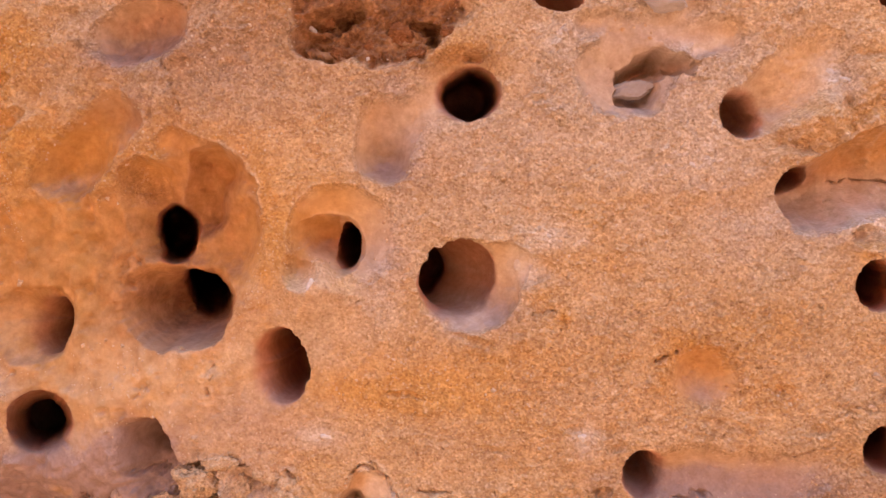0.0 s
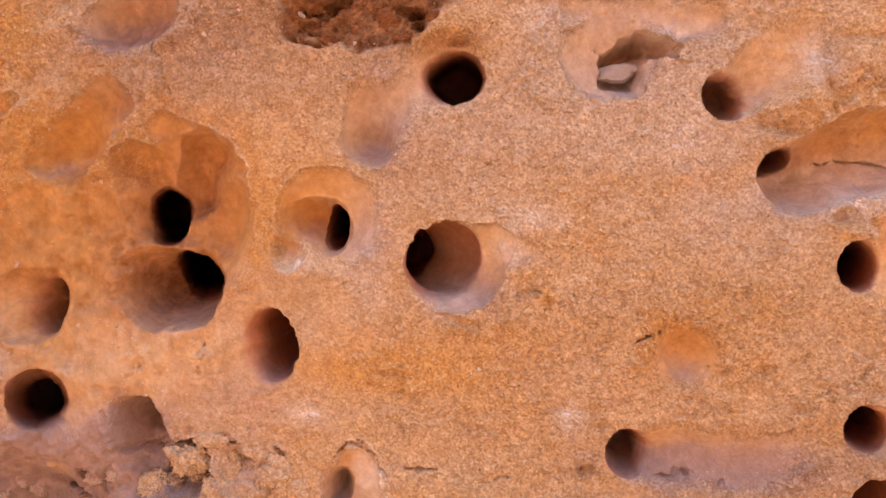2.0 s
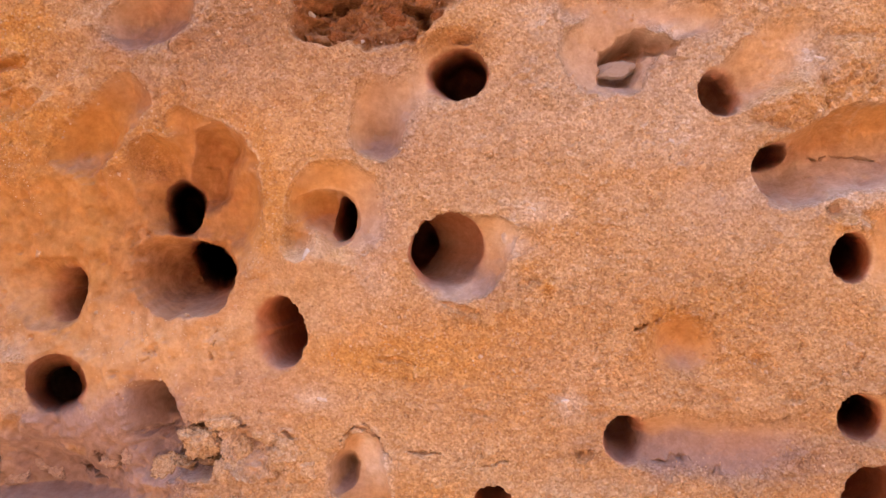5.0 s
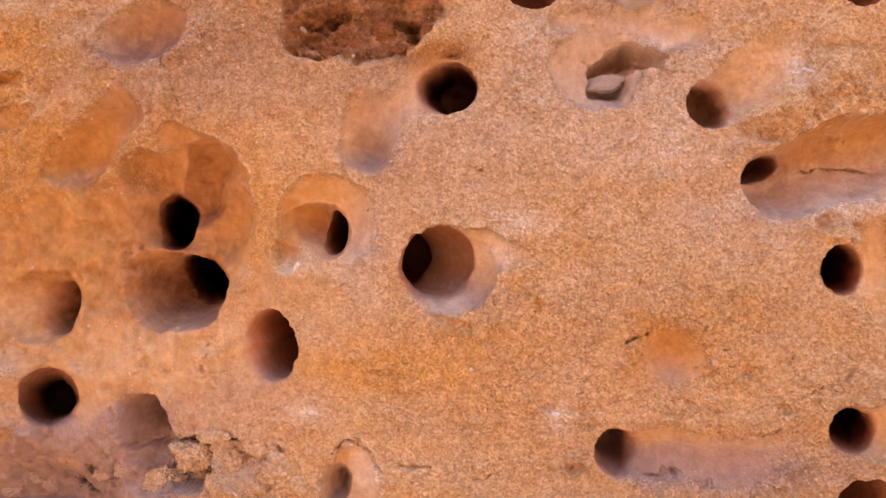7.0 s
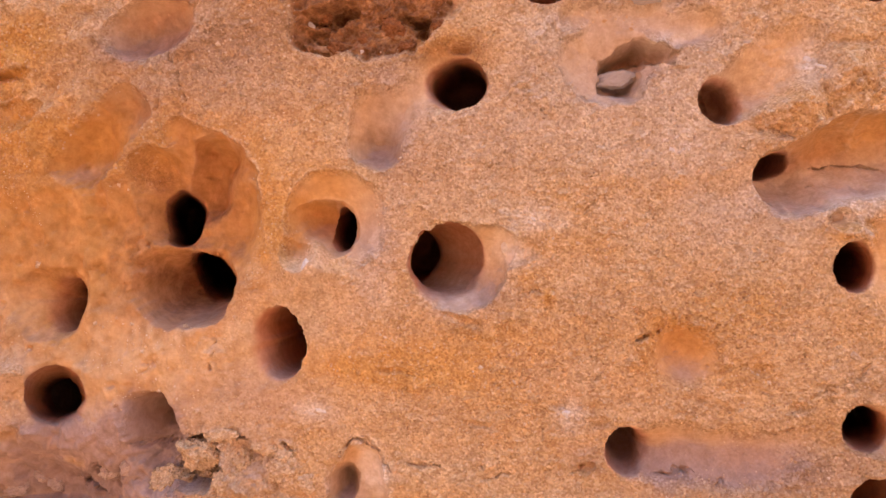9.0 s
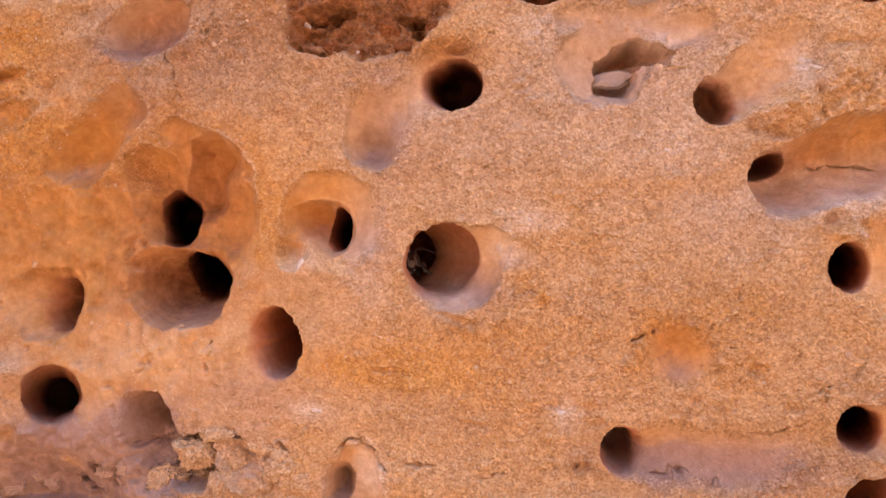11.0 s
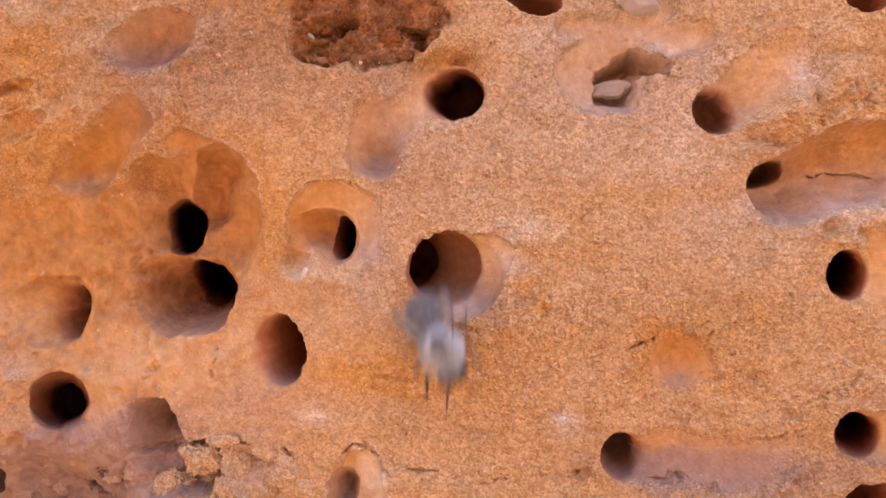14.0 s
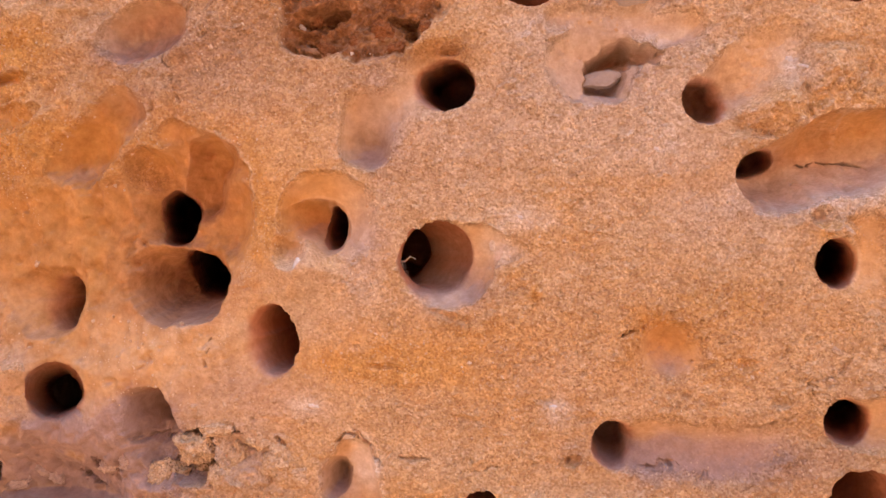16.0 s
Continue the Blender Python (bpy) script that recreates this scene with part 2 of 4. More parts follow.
spot("salt_light", -16.6, 0.2, 3.4, 5.0, 0, 0.35)
hollow(-26.4, -2.0, 2.8, 2.8, 0, 5.0, blunt=0.6, side=180, worn=0.8)
tunnel(-21.2, 0.8, 1.8, 3.2, 0, 45.0, sx=-0.08, narrow=0.0, lip=0.4)
# the large burrow from which the bee comes: it bends to the left
hollow(-5.6, -3.9, 6.4, 6.2, 0, 5.0, blunt=0.5, ragged=0.1, side=160, worn=0.7)
spot("dust_skylight", -1.5, -7.6, 3.6, 3.4, 40, 0.6)
hollow(-1.6, -1.6, 3.9, 4.0, 0, 3.2, blunt=0.6, ragged=0.2)
hollow(1.9, -2.4, 3.2, 2.2, 0, 1.1, blunt=0.6, ragged=0.25)
tunnel(-6.7, -3.9, 5.3, 5.8, 0, 36.0, sx=0.0, sz=0.05, narrow=0.20, over=14, lip=0.5, bend=-6.6, soft=2.6, side=-65)
# single burrows
hollow(-30.0, -14.9, 5.3, 6.1, 0, 1.4, blunt=1.3)
tunnel(-29.7, -14.6, 4.3, 5.4, 0, 17.0, sx=0.05, narrow=0.25, over=14, lip=0.2, soft=4.5, side=190)
hollow(-62.6, -9.4, 6.0, 5.5, 0, 5.0, blunt=0.9)
tunnel(-61.2, -9.6, 4.0, 4.4, 0, 15.0, sx=0.12, narrow=0.25, over=12, lip=0.3, soft=6.0, side=165)
hollow(-60.6, -23.2, 6.4, 6.4, 0, 2.4, blunt=1.3)
tunnel(-60.9, -22.8, 4.7, 4.9, 0, 62.0, sx=-0.48, sz=-0.18, narrow=0.38, over=13, lip=0.4, soft=3.0, side=290)
spot("dust_skylight", -60.4, -27.2, 4.5, 1.8, 0, 0.9)
channel(-47.5, -25.2, -47.6, -32.2, 4.1, 4.6, 9.0, 4.0, blunt=0.6, ragged=0.14, side=185, worn=1.3)
hollow(-46.9, -25.0, 3.0, 3.6, 0, 11.0, blunt=0.8, side=200, worn=0.6)
hollow(-45.7, -24.6, 2.3, 3.3, 0, 9.0, blunt=0.5, ragged=0.2)
fissure(-45.9, -29.4, -50.5, -29.0, 0.5, 1.2, wander=1.5)
# warm bounce painted orange on the alcove's top
spot("stain_bounce", -47.8, -21.4, 4.0, 1.6, 0, 0.8)
hollow(-6.1, 20.7, 6.1, 5.5, 0, 2.2, blunt=1.2)
tunnel(-5.8, 20.0, 4.5, 3.8, 0, 40.0, sx=-0.02, sz=0.12, narrow=0.08, soft=2.0, side=165)
channel(-10.6, 17.9, -14.0, 15.3, 3.9, 4.5, 1.5, 1.6, blunt=1.6)
channel(-14.0, 19.6, -16.2, 12.6, 4.7, 3.9, 0.1, 5.4, blunt=0.85)
tunnel(29.0, 17.7, 3.5, 3.6, -25, 8.5, sx=0.05, sz=0.1, narrow=0.30, over=7, lip=0.3, soft=3.5, side=40)
channel(30.2, 18.3, 37.6, 23.3, 3.6, 4.4, 4.5, 1.6, blunt=0.95, ragged=0.2)
tunnel(45.5, -3.9, 3.2, 3.5, 10, 40.0, sx=0.26, narrow=0.1, soft=1.6, side=0)
channel(46.0, -3.6, 48.3, -5.2, 3.4, 3.8, 2.0, 1.2, blunt=1.2)
channel(49.0, 0.6, 50.1, -9.5, 3.0, 3.0, 1.8, 1.0, blunt=1.2)
hollow(43.6, 1.8, 1.7, 1.8, 0, 1.4, blunt=0.9)
swell(45.3, 0.6, 2.9, 1.5, -20, 1.6)
spot("stain_bounce", 45.0, 0.6, 3.2, 2.0, -20, 0.8)
tunnel(47.3, -24.4, 3.6, 3.3, 0, 36.0, sx=0.30, sz=-0.1, narrow=0.1, soft=2.0, side=30)
channel(47.4, -24.4, 55.1, -25.0, 3.5, 4.5, 3.5, 2.5, blunt=0.9)
tunnel(17.4, -27.9, 3.6, 3.6, 0, 10.0, sx=0.0, narrow=0.25, over=7, lip=0.3, soft=3.5, side=10)
channel(18.2, -28.1, 38.3, -29.1, 3.8, 5.8, 3.6, 0.6, blunt=1.7, ragged=0.25)
channel(31.2, -30.1, 43.2, -24.8, 3.5, 3.5, 1.4, 0.4, blunt=1.2)
tunnel(48.9, -35.3, 4.7, 5.0, 0, 28.0)
tunnel(-73.0, -34.4, 1.9, 2.4, 0, 12.0)
tunnel(-0.5, -36.7, 2.6, 2.3, 0, 12.0)
# the long broken gallery, with an overhanging lip
channel(35.5, 7.8, 38.8, 7.1, 3.2, 5.0, 9.0, 10.0, blunt=0.5, ragged=0.14, side=-80, worn=0.6)
channel(38.8, 7.1, 45.1, 10.1, 5.0, 5.9, 10.0, 10.0, blunt=0.5, ragged=0.14, side=-80, worn=1.0)
channel(45.1, 10.1, 54.7, 11.0, 5.9, 5.2, 10.0, 7.0, blunt=0.5, ragged=0.14, side=-80, worn=1.0)
tunnel(36.8, 9.3, 3.3, 1.9, 14, 14.0, sx=0.1, sz=0.1, narrow=0.1, lip=0.4, soft=0.8, side=-60)
swell(37.7, 12.1, 8.3, 1.7, 25, 1.6)
swell(37.3, 15.5, 4.5, 3.0, 20, 1.6)
swell(45.0, 20.1, 5.3, 4.5, 20, 0.9)
# cells above, plugged or broken
hollow(14.3, 22.4, 6.4, 5.2, 0, 3.4, blunt=0.7, ragged=0.15)
channel(14.6, 22.4, 18.0, 24.3, 2.0, 1.9, 9.0, 11.0, blunt=0.6, ragged=0.5)
hollow(20.0, 24.0, 2.3, 1.5, -12, 7.0, blunt=0.7, ragged=0.6)
hollow(15.9, 20.7, 3.1, 2.3, 0, 8.5, blunt=0.6, ragged=0.3)
hollow(16.6, 19.0, 2.5, 1.6, 0, 2.4, blunt=0.7, ragged=0.3)
channel(9.2, 28.4, 26.6, 26.8, 2.0, 3.0, 1.2, 1.8, blunt=1.8)
hollow(18.7, 31.1, 4.7, 3.6, 0, 2.6, blunt=0.8)
swell(18.6, 31.5, 2.7, 2.0, 0, 2.6)
channel(23.0, 25.2, 25.5, 26.1, 1.1, 0.8, 1.4, 0.8, blunt=0.8)
tunnel(5.1, 32.1, 3.8, 2.0, -15, 9.0)
tunnel(47.6, 31.7, 2.9, 2.1, 0, 9.0)
hollow(-47.0, 27.6, 6.6, 4.1, 14, 5.6, blunt=0.8, side=-100, worn=0.5)
spot("dust_skylight", -48.0, 17.4, 2.0, 4.2, -38, 0.6)
swell(-40.6, 28.6, 0.8, 3.4, -12, 1.4)
swell(-42.3, 24.6, 2.0, 0.8, 35, 1.3)
swell(-43.8, 20.6, 1.6, 3.4, -12, 0.9)
swell(-58.0, 25.5, 5.0, 2.2, 20, 0.9)
swell(-61.5, 14.5, 2.4, 4.2, 20, 0.9)
channel(-40.8, 28.3, -38.7, 32.9, 1.2, 1.5, 1.2, 1.0, blunt=0.8)
channel(-50.6, 17.2, -57.6, 10.4, 3.3, 4.4, 3.8, 5.4, blunt=0.75, ragged=0.2, side=150, worn=0.7)
hollow(-66.2, 15.9, 3.6, 2.3, 20, 1.6, blunt=0.6, ragged=0.35)
hollow(-66.5, 21.8, 3.2, 1.1, 8, 1.6, blunt=0.5, ragged=0.35)
hollow(24.2, -15.4, 6.0, 5.4, 0, 3.4, blunt=2.2)
# the open cell at the lower edge with its pale lining
channel(-17.9, -30.6, -17.3, -38.4, 2.8, 3.5, 3.0, 4.0, blunt=0.55, ragged=0.12)
hollow(-20.6, -33.8, 2.2, 3.6, 0, 8.0, blunt=1.0, ragged=0.2, side=180, worn=0.8)
spot("dust_skylight", -20.0, -34.0, 3.0, 3.6, 0, 0.8)
# the rough brown recess
hollow(-17.1, 30.8, 11.8, 6.8, 0, 2.6, blunt=0.4, ragged=0.14)
hollow(-23.5, 27.0, 4.8, 3.2, 0, 2.4, blunt=0.4, ragged=0.14)
hollow(-21.8, 30.3, 4.4, 1.8, 10, 7.0, blunt=0.9, ragged=0.6)
hollow(-10.4, 28.6, 2.9, 0.9, -8, 6.0, blunt=0.8, ragged=0.6)
hollow(-9.3, 26.8, 1.1, 0.9, 0, 5.0, blunt=0.8, ragged=0.5)
# the crumbled corner
hollow(-40.9, -31.0, 4.2, 4.1, 0, 8.0, blunt=0.7, ragged=0.3)
hollow(-64.0, -39.5, 21.0, 13.5, 4, 9.0, blunt=1.7, ragged=0.2)
hollow(-33.6, -31.1, 3.0, 3.8, 0, 1.8, blunt=0.8, ragged=0.2)
swell(-66.3, 28.8, 6.8, 4.5, 0, 0.8)
swell(-66.7, -18.4, 2.3, 1.7, 0, 0.8)
# cracks
fissure(17.8, -13.7, 19.9, -12.6, 0.2, 1.5, wander=0.5)
fissure(20.2, -12.7, 22.1, -11.9, 0.17, 1.3, wander=0.5)
fissure(6.4, -9.4, 7.3, -6.6, 0.4, 0.7, wander=1.0)
fissure(3.0, -7.0, 5.4, -7.6, 0.5, 0.5, wander=1.4)
spot("stain_bounce", 3.6, -5.4, 2.2, 1.3, 0, 0.7)
spot("stain_bounce", 6.6, -8.0, 0.9, 1.8, 0, 0.6)
fissure(25.0, -13.5, 26.7, -12.9, 0.12, 0.4, wander=0.6)
fissure(41.7, 9.0, 45.8, 9.7, 0.11, 1.6, wander=0.6)
fissure(45.8, 9.7, 51.3, 8.7, 0.10, 1.4, wander=0.6)
fissure(41.6, 6.6, 43.7, 6.8, 0.13, 0.7)
fissure(33.7, 4.9, 36.1, 3.5, 0.22, 1.0)
fissure(20.4, -31.3, 25.6, -30.8, 0.3, 1.2)
fissure(-44.0, 23.9, -42.4, 20.6, 0.3, 0.6, wander=1.6)
fissure(-42.4, 20.6, -41.4, 16.6, 0.3, 0.6, wander=1.6)
fissure(-40.7, -27.0, -37.9, -28.2, 0.45, 2.0)
fissure(-37.1, -27.0, -33.6, -27.4, 0.35, 1.6)
fissure(-28.8, -27.9, -26.5, -30.9, 0.35, 1.2)
fissure(-17.9, -26.7, -14.1, -31.4, 0.3, 0.9)
fissure(-11.8, -30.2, -7.6, -30.6, 0.25, 0.9)
fissure(34.7, -25.8, 41.1, -23.4, 0.16, 0.5)
fissure(-68.8, 21.8, -63.9, 22.9, 0.4, 1.0)
fissure(45.3, -19.0, 47.4, -15.3, 0.3, 0.7)
fissure(40.4, -20.1, 43.2, -18.9, 0.25, 0.7)
fissure(-37.9, -14.3, -38.8, -19.5, 0.3, 0.8, wander=1.6)
fissure(9.3, -31.2, 12.7, -29.6, 0.22, 0.7)
fissure(-4.2, -31.9, 1.9, -31.4, 0.2, 0.7)
fissure(47.4, 19.4, 46.7, 17.2, 0.4, 1.0)
fissure(7.1, -8.4, 8.2, -6.9, 0.3, 0.6)
# rust, dust, salt and the brown crust, plus painted light and shade of hollows
spot("stain_bounce", -59.1, 2.1, 19.7, 15.1, 0, 0.7)
spot("stain_bounce", -24.1, 2.1, 6.8, 6.1, 0, 0.5)
spot("salt_light", 9.2, 14.7, 22.7, 10.6, 0, 0.16)
spot("stain_bounce", 14.9, 17.2, 27.7, 14.9, 0, -0.75)
spot("salt_light", 27.4, 0.6, 22.7, 6.8, 0, 0.06)
spot("salt_light", 28.0, 18.0, 22.0, 13.0, 0, 0.22)
spot("salt_light", -32.6, 17.5, 9.1, 7.6, 0, 0.08)
spot("stain_bounce", -39.7, 7.5, 8.3, 8.3, 0, 0.9)
spot("stain_bounce", 9.3, -18.8, 31.8, 10.6, -4, 0.35)
# here only a faint red tint of the lower right face
spot("red_shade", 14.0, -18.0, 34.0, 11.0, -4, 0.10)
spot("salt_light", 16.0, -20.0, 30.0, 11.0, -4, 0.10)
# dent: warm upper side and skylit bottom put into the colour
spot("stain_bounce", 23.8, -14.1, 5.7, 3.8, 0, 1.0)
spot("dust_skylight", 24.0, -17.6, 3.8, 2.0, 0, 0.95)
spot("stain_bounce", -13.3, -17.6, 10.6, 3.0, -5, 0.5)
spot("stain_bounce", 38.0, 15.5, 7.6, 5.3, 20, 0.8)
spot("stain_bounce", 16.6, 6.5, 16.7, 1.8, 0, 0.35)
spot("stain_bounce", -5.7, 23.9, 6.8, 3.8, 0, 0.8)
spot("stain_bounce", -63.0, 26.4, 5.3, 3.0, 0, 0.8)
spot("stain_bounce", -65.6, 15.5, 5.3, 5.3, 0, 0.5)
spot("dust_skylight", 9.2, 14.7, 19.7, 9.1, 0, 0.15)
spot("dust_skylight", 9.3, -18.8, 31.8, 10.6, 0, -0.8)
spot("dust_skylight", -42.1, 6.8, 12.1, 11.4, 0, -0.9)
spot("dust_skylight", -59.1, 0.6, 12.1, 10.6, 0, -0.8)
spot("dust_skylight", 31.2, -29.7, 13.6, 3.8, 0, 1.0)
spot("dust_skylight", 23.0, -29.6, 7.5, 2.6, 0, 0.8)
spot("dust_skylight", -56.0, -34.0, 18.0, 7.5, 0, 0.6)
spot("dust_skylight", -47.6, -27.0, 5.0, 5.5, 0, 0.6)
spot("stain_bounce", 31.2, -29.5, 13.6, 3.8, 0, -0.8)
spot("dust_skylight", 15.0, 23.0, 9.0, 6.0, 0, 0.5)
# gallery: skylight painted on the floor, warm bounce on the roof
spot("dust_skylight", 41.6, 5.3, 9.8, 2.0, 12, 0.2)
spot("salt_light", 43.5, 6.4, 12.5, 3.8, 10, 1.0)
spot("dust_skylight", 43.0, 6.0, 11.5, 3.2, 10, 0.5)
spot("stain_bounce", 43.0, 6.0, 11.5, 3.0, 10, -0.9)
spot("stain_bounce", 44.3, 13.2, 8.3, 2.6, 12, 0.9)
spot("crumble", 36.4, 14.4, 5.0, 2.8, 25, 1.3)
spot("crumble", 47.5, 17.0, 4.0, 7.0, 10, 0.7)
spot("crumble", 33.0, 24.5, 4.5, 3.0, 30, 0.5)
spot("crumble", 45.0, 0.6, 3.6, 2.0, -15, 0.7)
spot("stain_bounce", -55.4, 12.7, 5.3, 5.3, 0, 0.6)
spot("dust_skylight", -14.0, 15.0, 4.5, 8.3, 15, 0.6)
spot("dust_skylight", -60.8, -32.4, 17.7, 8.3, 0, 0.95)
spot("dust_skylight", -48.8, -28.3, 5.1, 6.6, 0, 0.8)
spot("stain_bounce", -48.8, -28.3, 5.1, 6.6, 0, -0.7)
# dish: skylit bottom greyed and shaded top reddened, both in the colour
spot("dust_skylight", -47.6, 26.0, 6.0, 2.4, 12, 0.95)
spot("red_shade", -46.6, 29.8, 6.0, 2.0, 14, 0.5)
spot("dust_skylight", -33.5, -21.0, 9.8, 4.5, 0, 0.35)
spot("dust_skylight", -5.2, -7.8, 5.0, 2.4, 0, 0.7)
spot("salt_light", -5.2, -8.6, 4.4, 1.8, 0, 0.6)
spot("dust_skylight", -16.3, -0.2, 3.8, 5.3, 0, 0.5)
spot("salt_light", 5.2, 1.7, 4.2, 1.7, 0, 0.7)
spot("salt_light", 23.4, 11.3, 4.5, 3.0, 0, 0.45)
spot("salt_light", 9.5, -23.4, 2.1, 2.0, 0, 0.8)
spot("salt_light", -24.5, -23.6, 3.0, 1.7, -15, 0.7)
spot("salt_light", -66.0, -18.5, 2.0, 1.4, 0, 0.8)
spot("salt_light", 39.7, 22.0, 2.3, 3.4, 0, 0.8)
spot("salt_light", 23.7, 25.9, 4.5, 0.9, 10, 0.5)
spot("salt_light", 1.9, -1.9, 2.4, 2.4, 0, 0.8)
spot("stain_bounce", 1.0, -2.0, 3.4, 3.4, 0, -0.6)
spot("salt_light", -16.9, -31.6, 2.0, 3.6, 15, 1.6)
spot("red_shade", -17.0, -31.0, 4.0, 5.0, 0, -0.9)
spot("dust_skylight", -16.9, -31.6, 2.4, 3.4, 15, -0.9)
spot("stain_bounce", -17.8, -30.0, 2.6, 1.6, 0, 0.8)
spot("salt_light", -16.0, -7.0, 3.0, 2.3, 0, 0.35)
spot("salt_light", 4.0, 26.7, 3.8, 2.3, 0, 0.3)
spot("brown", -17.1, 30.8, 11.8, 6.8, 0, 1.0, crisp=0.14)
spot("brown", -23.5, 27.0, 4.8, 3.2, 0, 0.8, crisp=0.14)
spot("brown", -5.7, 24.4, 4.8, 2.0, 0, 0.40)
spot("smooth", -56.7, -1.8, 17.4, 13.6, 0, 0.55)
spot("smooth", -50.0, -8.0, 34.0, 30.0, 0, 0.45)
spot("smooth", -56.8, -21.4, 15.1, 9.1, 0, 0.45)
spot("smooth", -16.7, 29.3, 12.1, 5.5, -4, -0.8)
spot("smooth", -38.3, -31.6, 10.6, 5.3, 0, -0.8)
spot("crumble", -36.7, -32.3, 11.4, 4.5, 0, 1.5)
spot("crumble", -60.0, -33.8, 12.0, 4.6, 0, 0.45)
spot("crumble", -54.0, -33.2, 4.2, 1.9, 0, 1.0)
spot("smooth", -60.0, -31.5, 13.0, 5.0, 0, 0.5)
spot("stain_bounce", -59.6, -32.2, 2.4, 1.7, 0, 0.9)
spot("dust_skylight", -59.6, -32.2, 2.2, 1.5, 0, -0.8)
spot("stain_bounce", -69.5, -27.6, 4.0, 1.4, -10, 0.9)
spot("dust_skylight", -69.5, -27.6, 4.0, 1.4, -10, -0.7)
fissure(-61.2, -35.4, -56.0, -37.2, 0.5, 2.2, wander=1.0)
fissure(-56.9, -32.9, -55.3, -33.7, 0.45, 1.2, wander=1.4)
spot("crumble", -38.3, -16.4, 4.5, 4.5, 0, 0.25)
spot("crumble", 45.7, 19.4, 4.5, 4.5, 0, 0.35)
spot("crumble", 45.3, -15.3, 4.5, 6.8, 0, 0.25)
spot("crumble", -13.3, -32.1, 6.1, 3.0, 0, 0.25)
fissure(-20.9, -28.9, -19.3, -27.2, 0.3, 1.4)
fissure(-19.3, -27.1, -15.8, -28.8, 0.3, 1.2)
# left hollows: orange bounce and brown shade put into the colour
spot("stain_bounce", -42.1, 4.5, 12.1, 11.4, 0, 0.8)
spot("brown", -64.1, -1.5, 19.7, 18.0, 0, 0.5)
spot("brown", -44.0, 27.0, 20.0, 8.0, 0, 0.12)
spot("stain_bounce", -62.0, -33.0, 17.0, 9.0, 0, -0.75)
spot("brown", -66.8, -31.9, 14.4, 8.3, 0, 0.12)
spot("salt_light", -35.9, -31.1, 9.1, 4.5, 0, 0.2)
# brown that paints shade into the two-burrow hollow and its bowl
spot("brown", -42.1, 3.5, 11.4, 11.6, 0, 0.42)
spot("brown", -43.8, -7.2, 7.6, 6.1, 0, 0.4)
spot("brown", 23.8, -13.5, 4.2, 2.7, 0, 0.22)
spot("dust_skylight", -38.1, 23.7, 18.2, 9.8, 0, 0.35)
spot("brown", 36.2, -29.8, 16.7, 5.3, 0, 0.22)
spot("brown", -33.3, 27.4, 15.1, 9.1, 0, 0.3)
spot("salt_light", 16.5, 27.1, 12.1, 4.5, 0, 0.25)
spot("salt_light", -58.1, 8.6, 3.0, 1.2, 20, 0.5)
spot("stain_bounce", -66.3, 21.8, 4.5, 3.0, 0, 0.7)
spot("brown", -44.4, 23.0, 13.6, 8.3, 0, 0.10)
spot("smooth", -48.5, 8.5, 4.4, 3.8, 0, -0.85)
spot("dust_skylight", -43.0, -10.7, 6.4, 2.3, 0, 0.45)
spot("brown", -22.9, 26.0, 4.6, 1.8, 0, -0.45)
spot("brown", -17.8, 31.8, 3.8, 1.2, 0, -0.25)
spot("brown", -14.0, 26.6, 3.8, 2.0, 0, -0.3)
spot("brown", -6.1, 24.3, 4.8, 1.6, 0, 0.3)
spot("brown", -10.6, 23.4, 4.2, 1.6, 0, 0.22)
spot("salt_light", -13.3, 16.8, 3.8, 3.0, 20, 0.3)
spot("crumble", 37.0, 13.8, 6.1, 2.0, 20, 0.35)
spot("brown", -47.1, -24.4, 5.3, 5.3, 0, 0.15)

# broken ledges and pits in the firmer face
for cx, cz, rx, rz, turn, deep in ((30.6, -7.6, 0.7, 1.5, -35, 0.6),
                                   (12.1, -30.2, 1.6, 0.7, 25, 1.1), (8.0, -22.0, 1.2, 0.6, 10, 0.5), (-5.0, -10.9, 2.6, 0.6, -12, 0.7), 
                                   (-13.9, -18.0, 3.0, 0.5, -4, 0.5), (43.0, 1.5, 1.0, 1.2, 0, 1.4), (38.4, -21.9, 1.4, 0.8, 10, 0.6),
                                   (27.5, -21.6, 1.8, 0.7, -8, 0.6), (33.5, -17.0, 1.3, 0.8, 20, 0.6), (13.5, -24.5, 1.5, 0.6, 15, 0.6), (-2.6, -24.8, 1.8, 0.6, -10, 0.5)):
    hollow(cx, cz, rx, rz, turn, deep, blunt=0.45, ragged=0.5)
# the red-brown shade of the deeper cells, put into the colour
spot("red_shade", 17.6, 23.4, 4.5, 2.6, 20, 0.9)
spot("dust_skylight", 17.6, 23.6, 4.2, 2.2, 20, -0.9)
spot("red_shade", -43.5, -7.0, 6.8, 5.4, 0, 0.8)
spot("red_shade", -41.0, 5.0, 9.5, 8.5, 0, 0.3)
spot("red_shade", -47.0, -24.2, 3.4, 2.4, 0, 0.5)
spot("dust_skylight", -48.2, -26.2, 4.2, 3.6, 0, 0.7)
spot("red_shade", -23.4, 1.0, 3.6, 2.8, 0, 0.5)
spot("red_shade", 38.5, 9.8, 3.6, 1.8, 14, 0.7)
# small flakes have come off the firmer face
chips = random.Random(11)
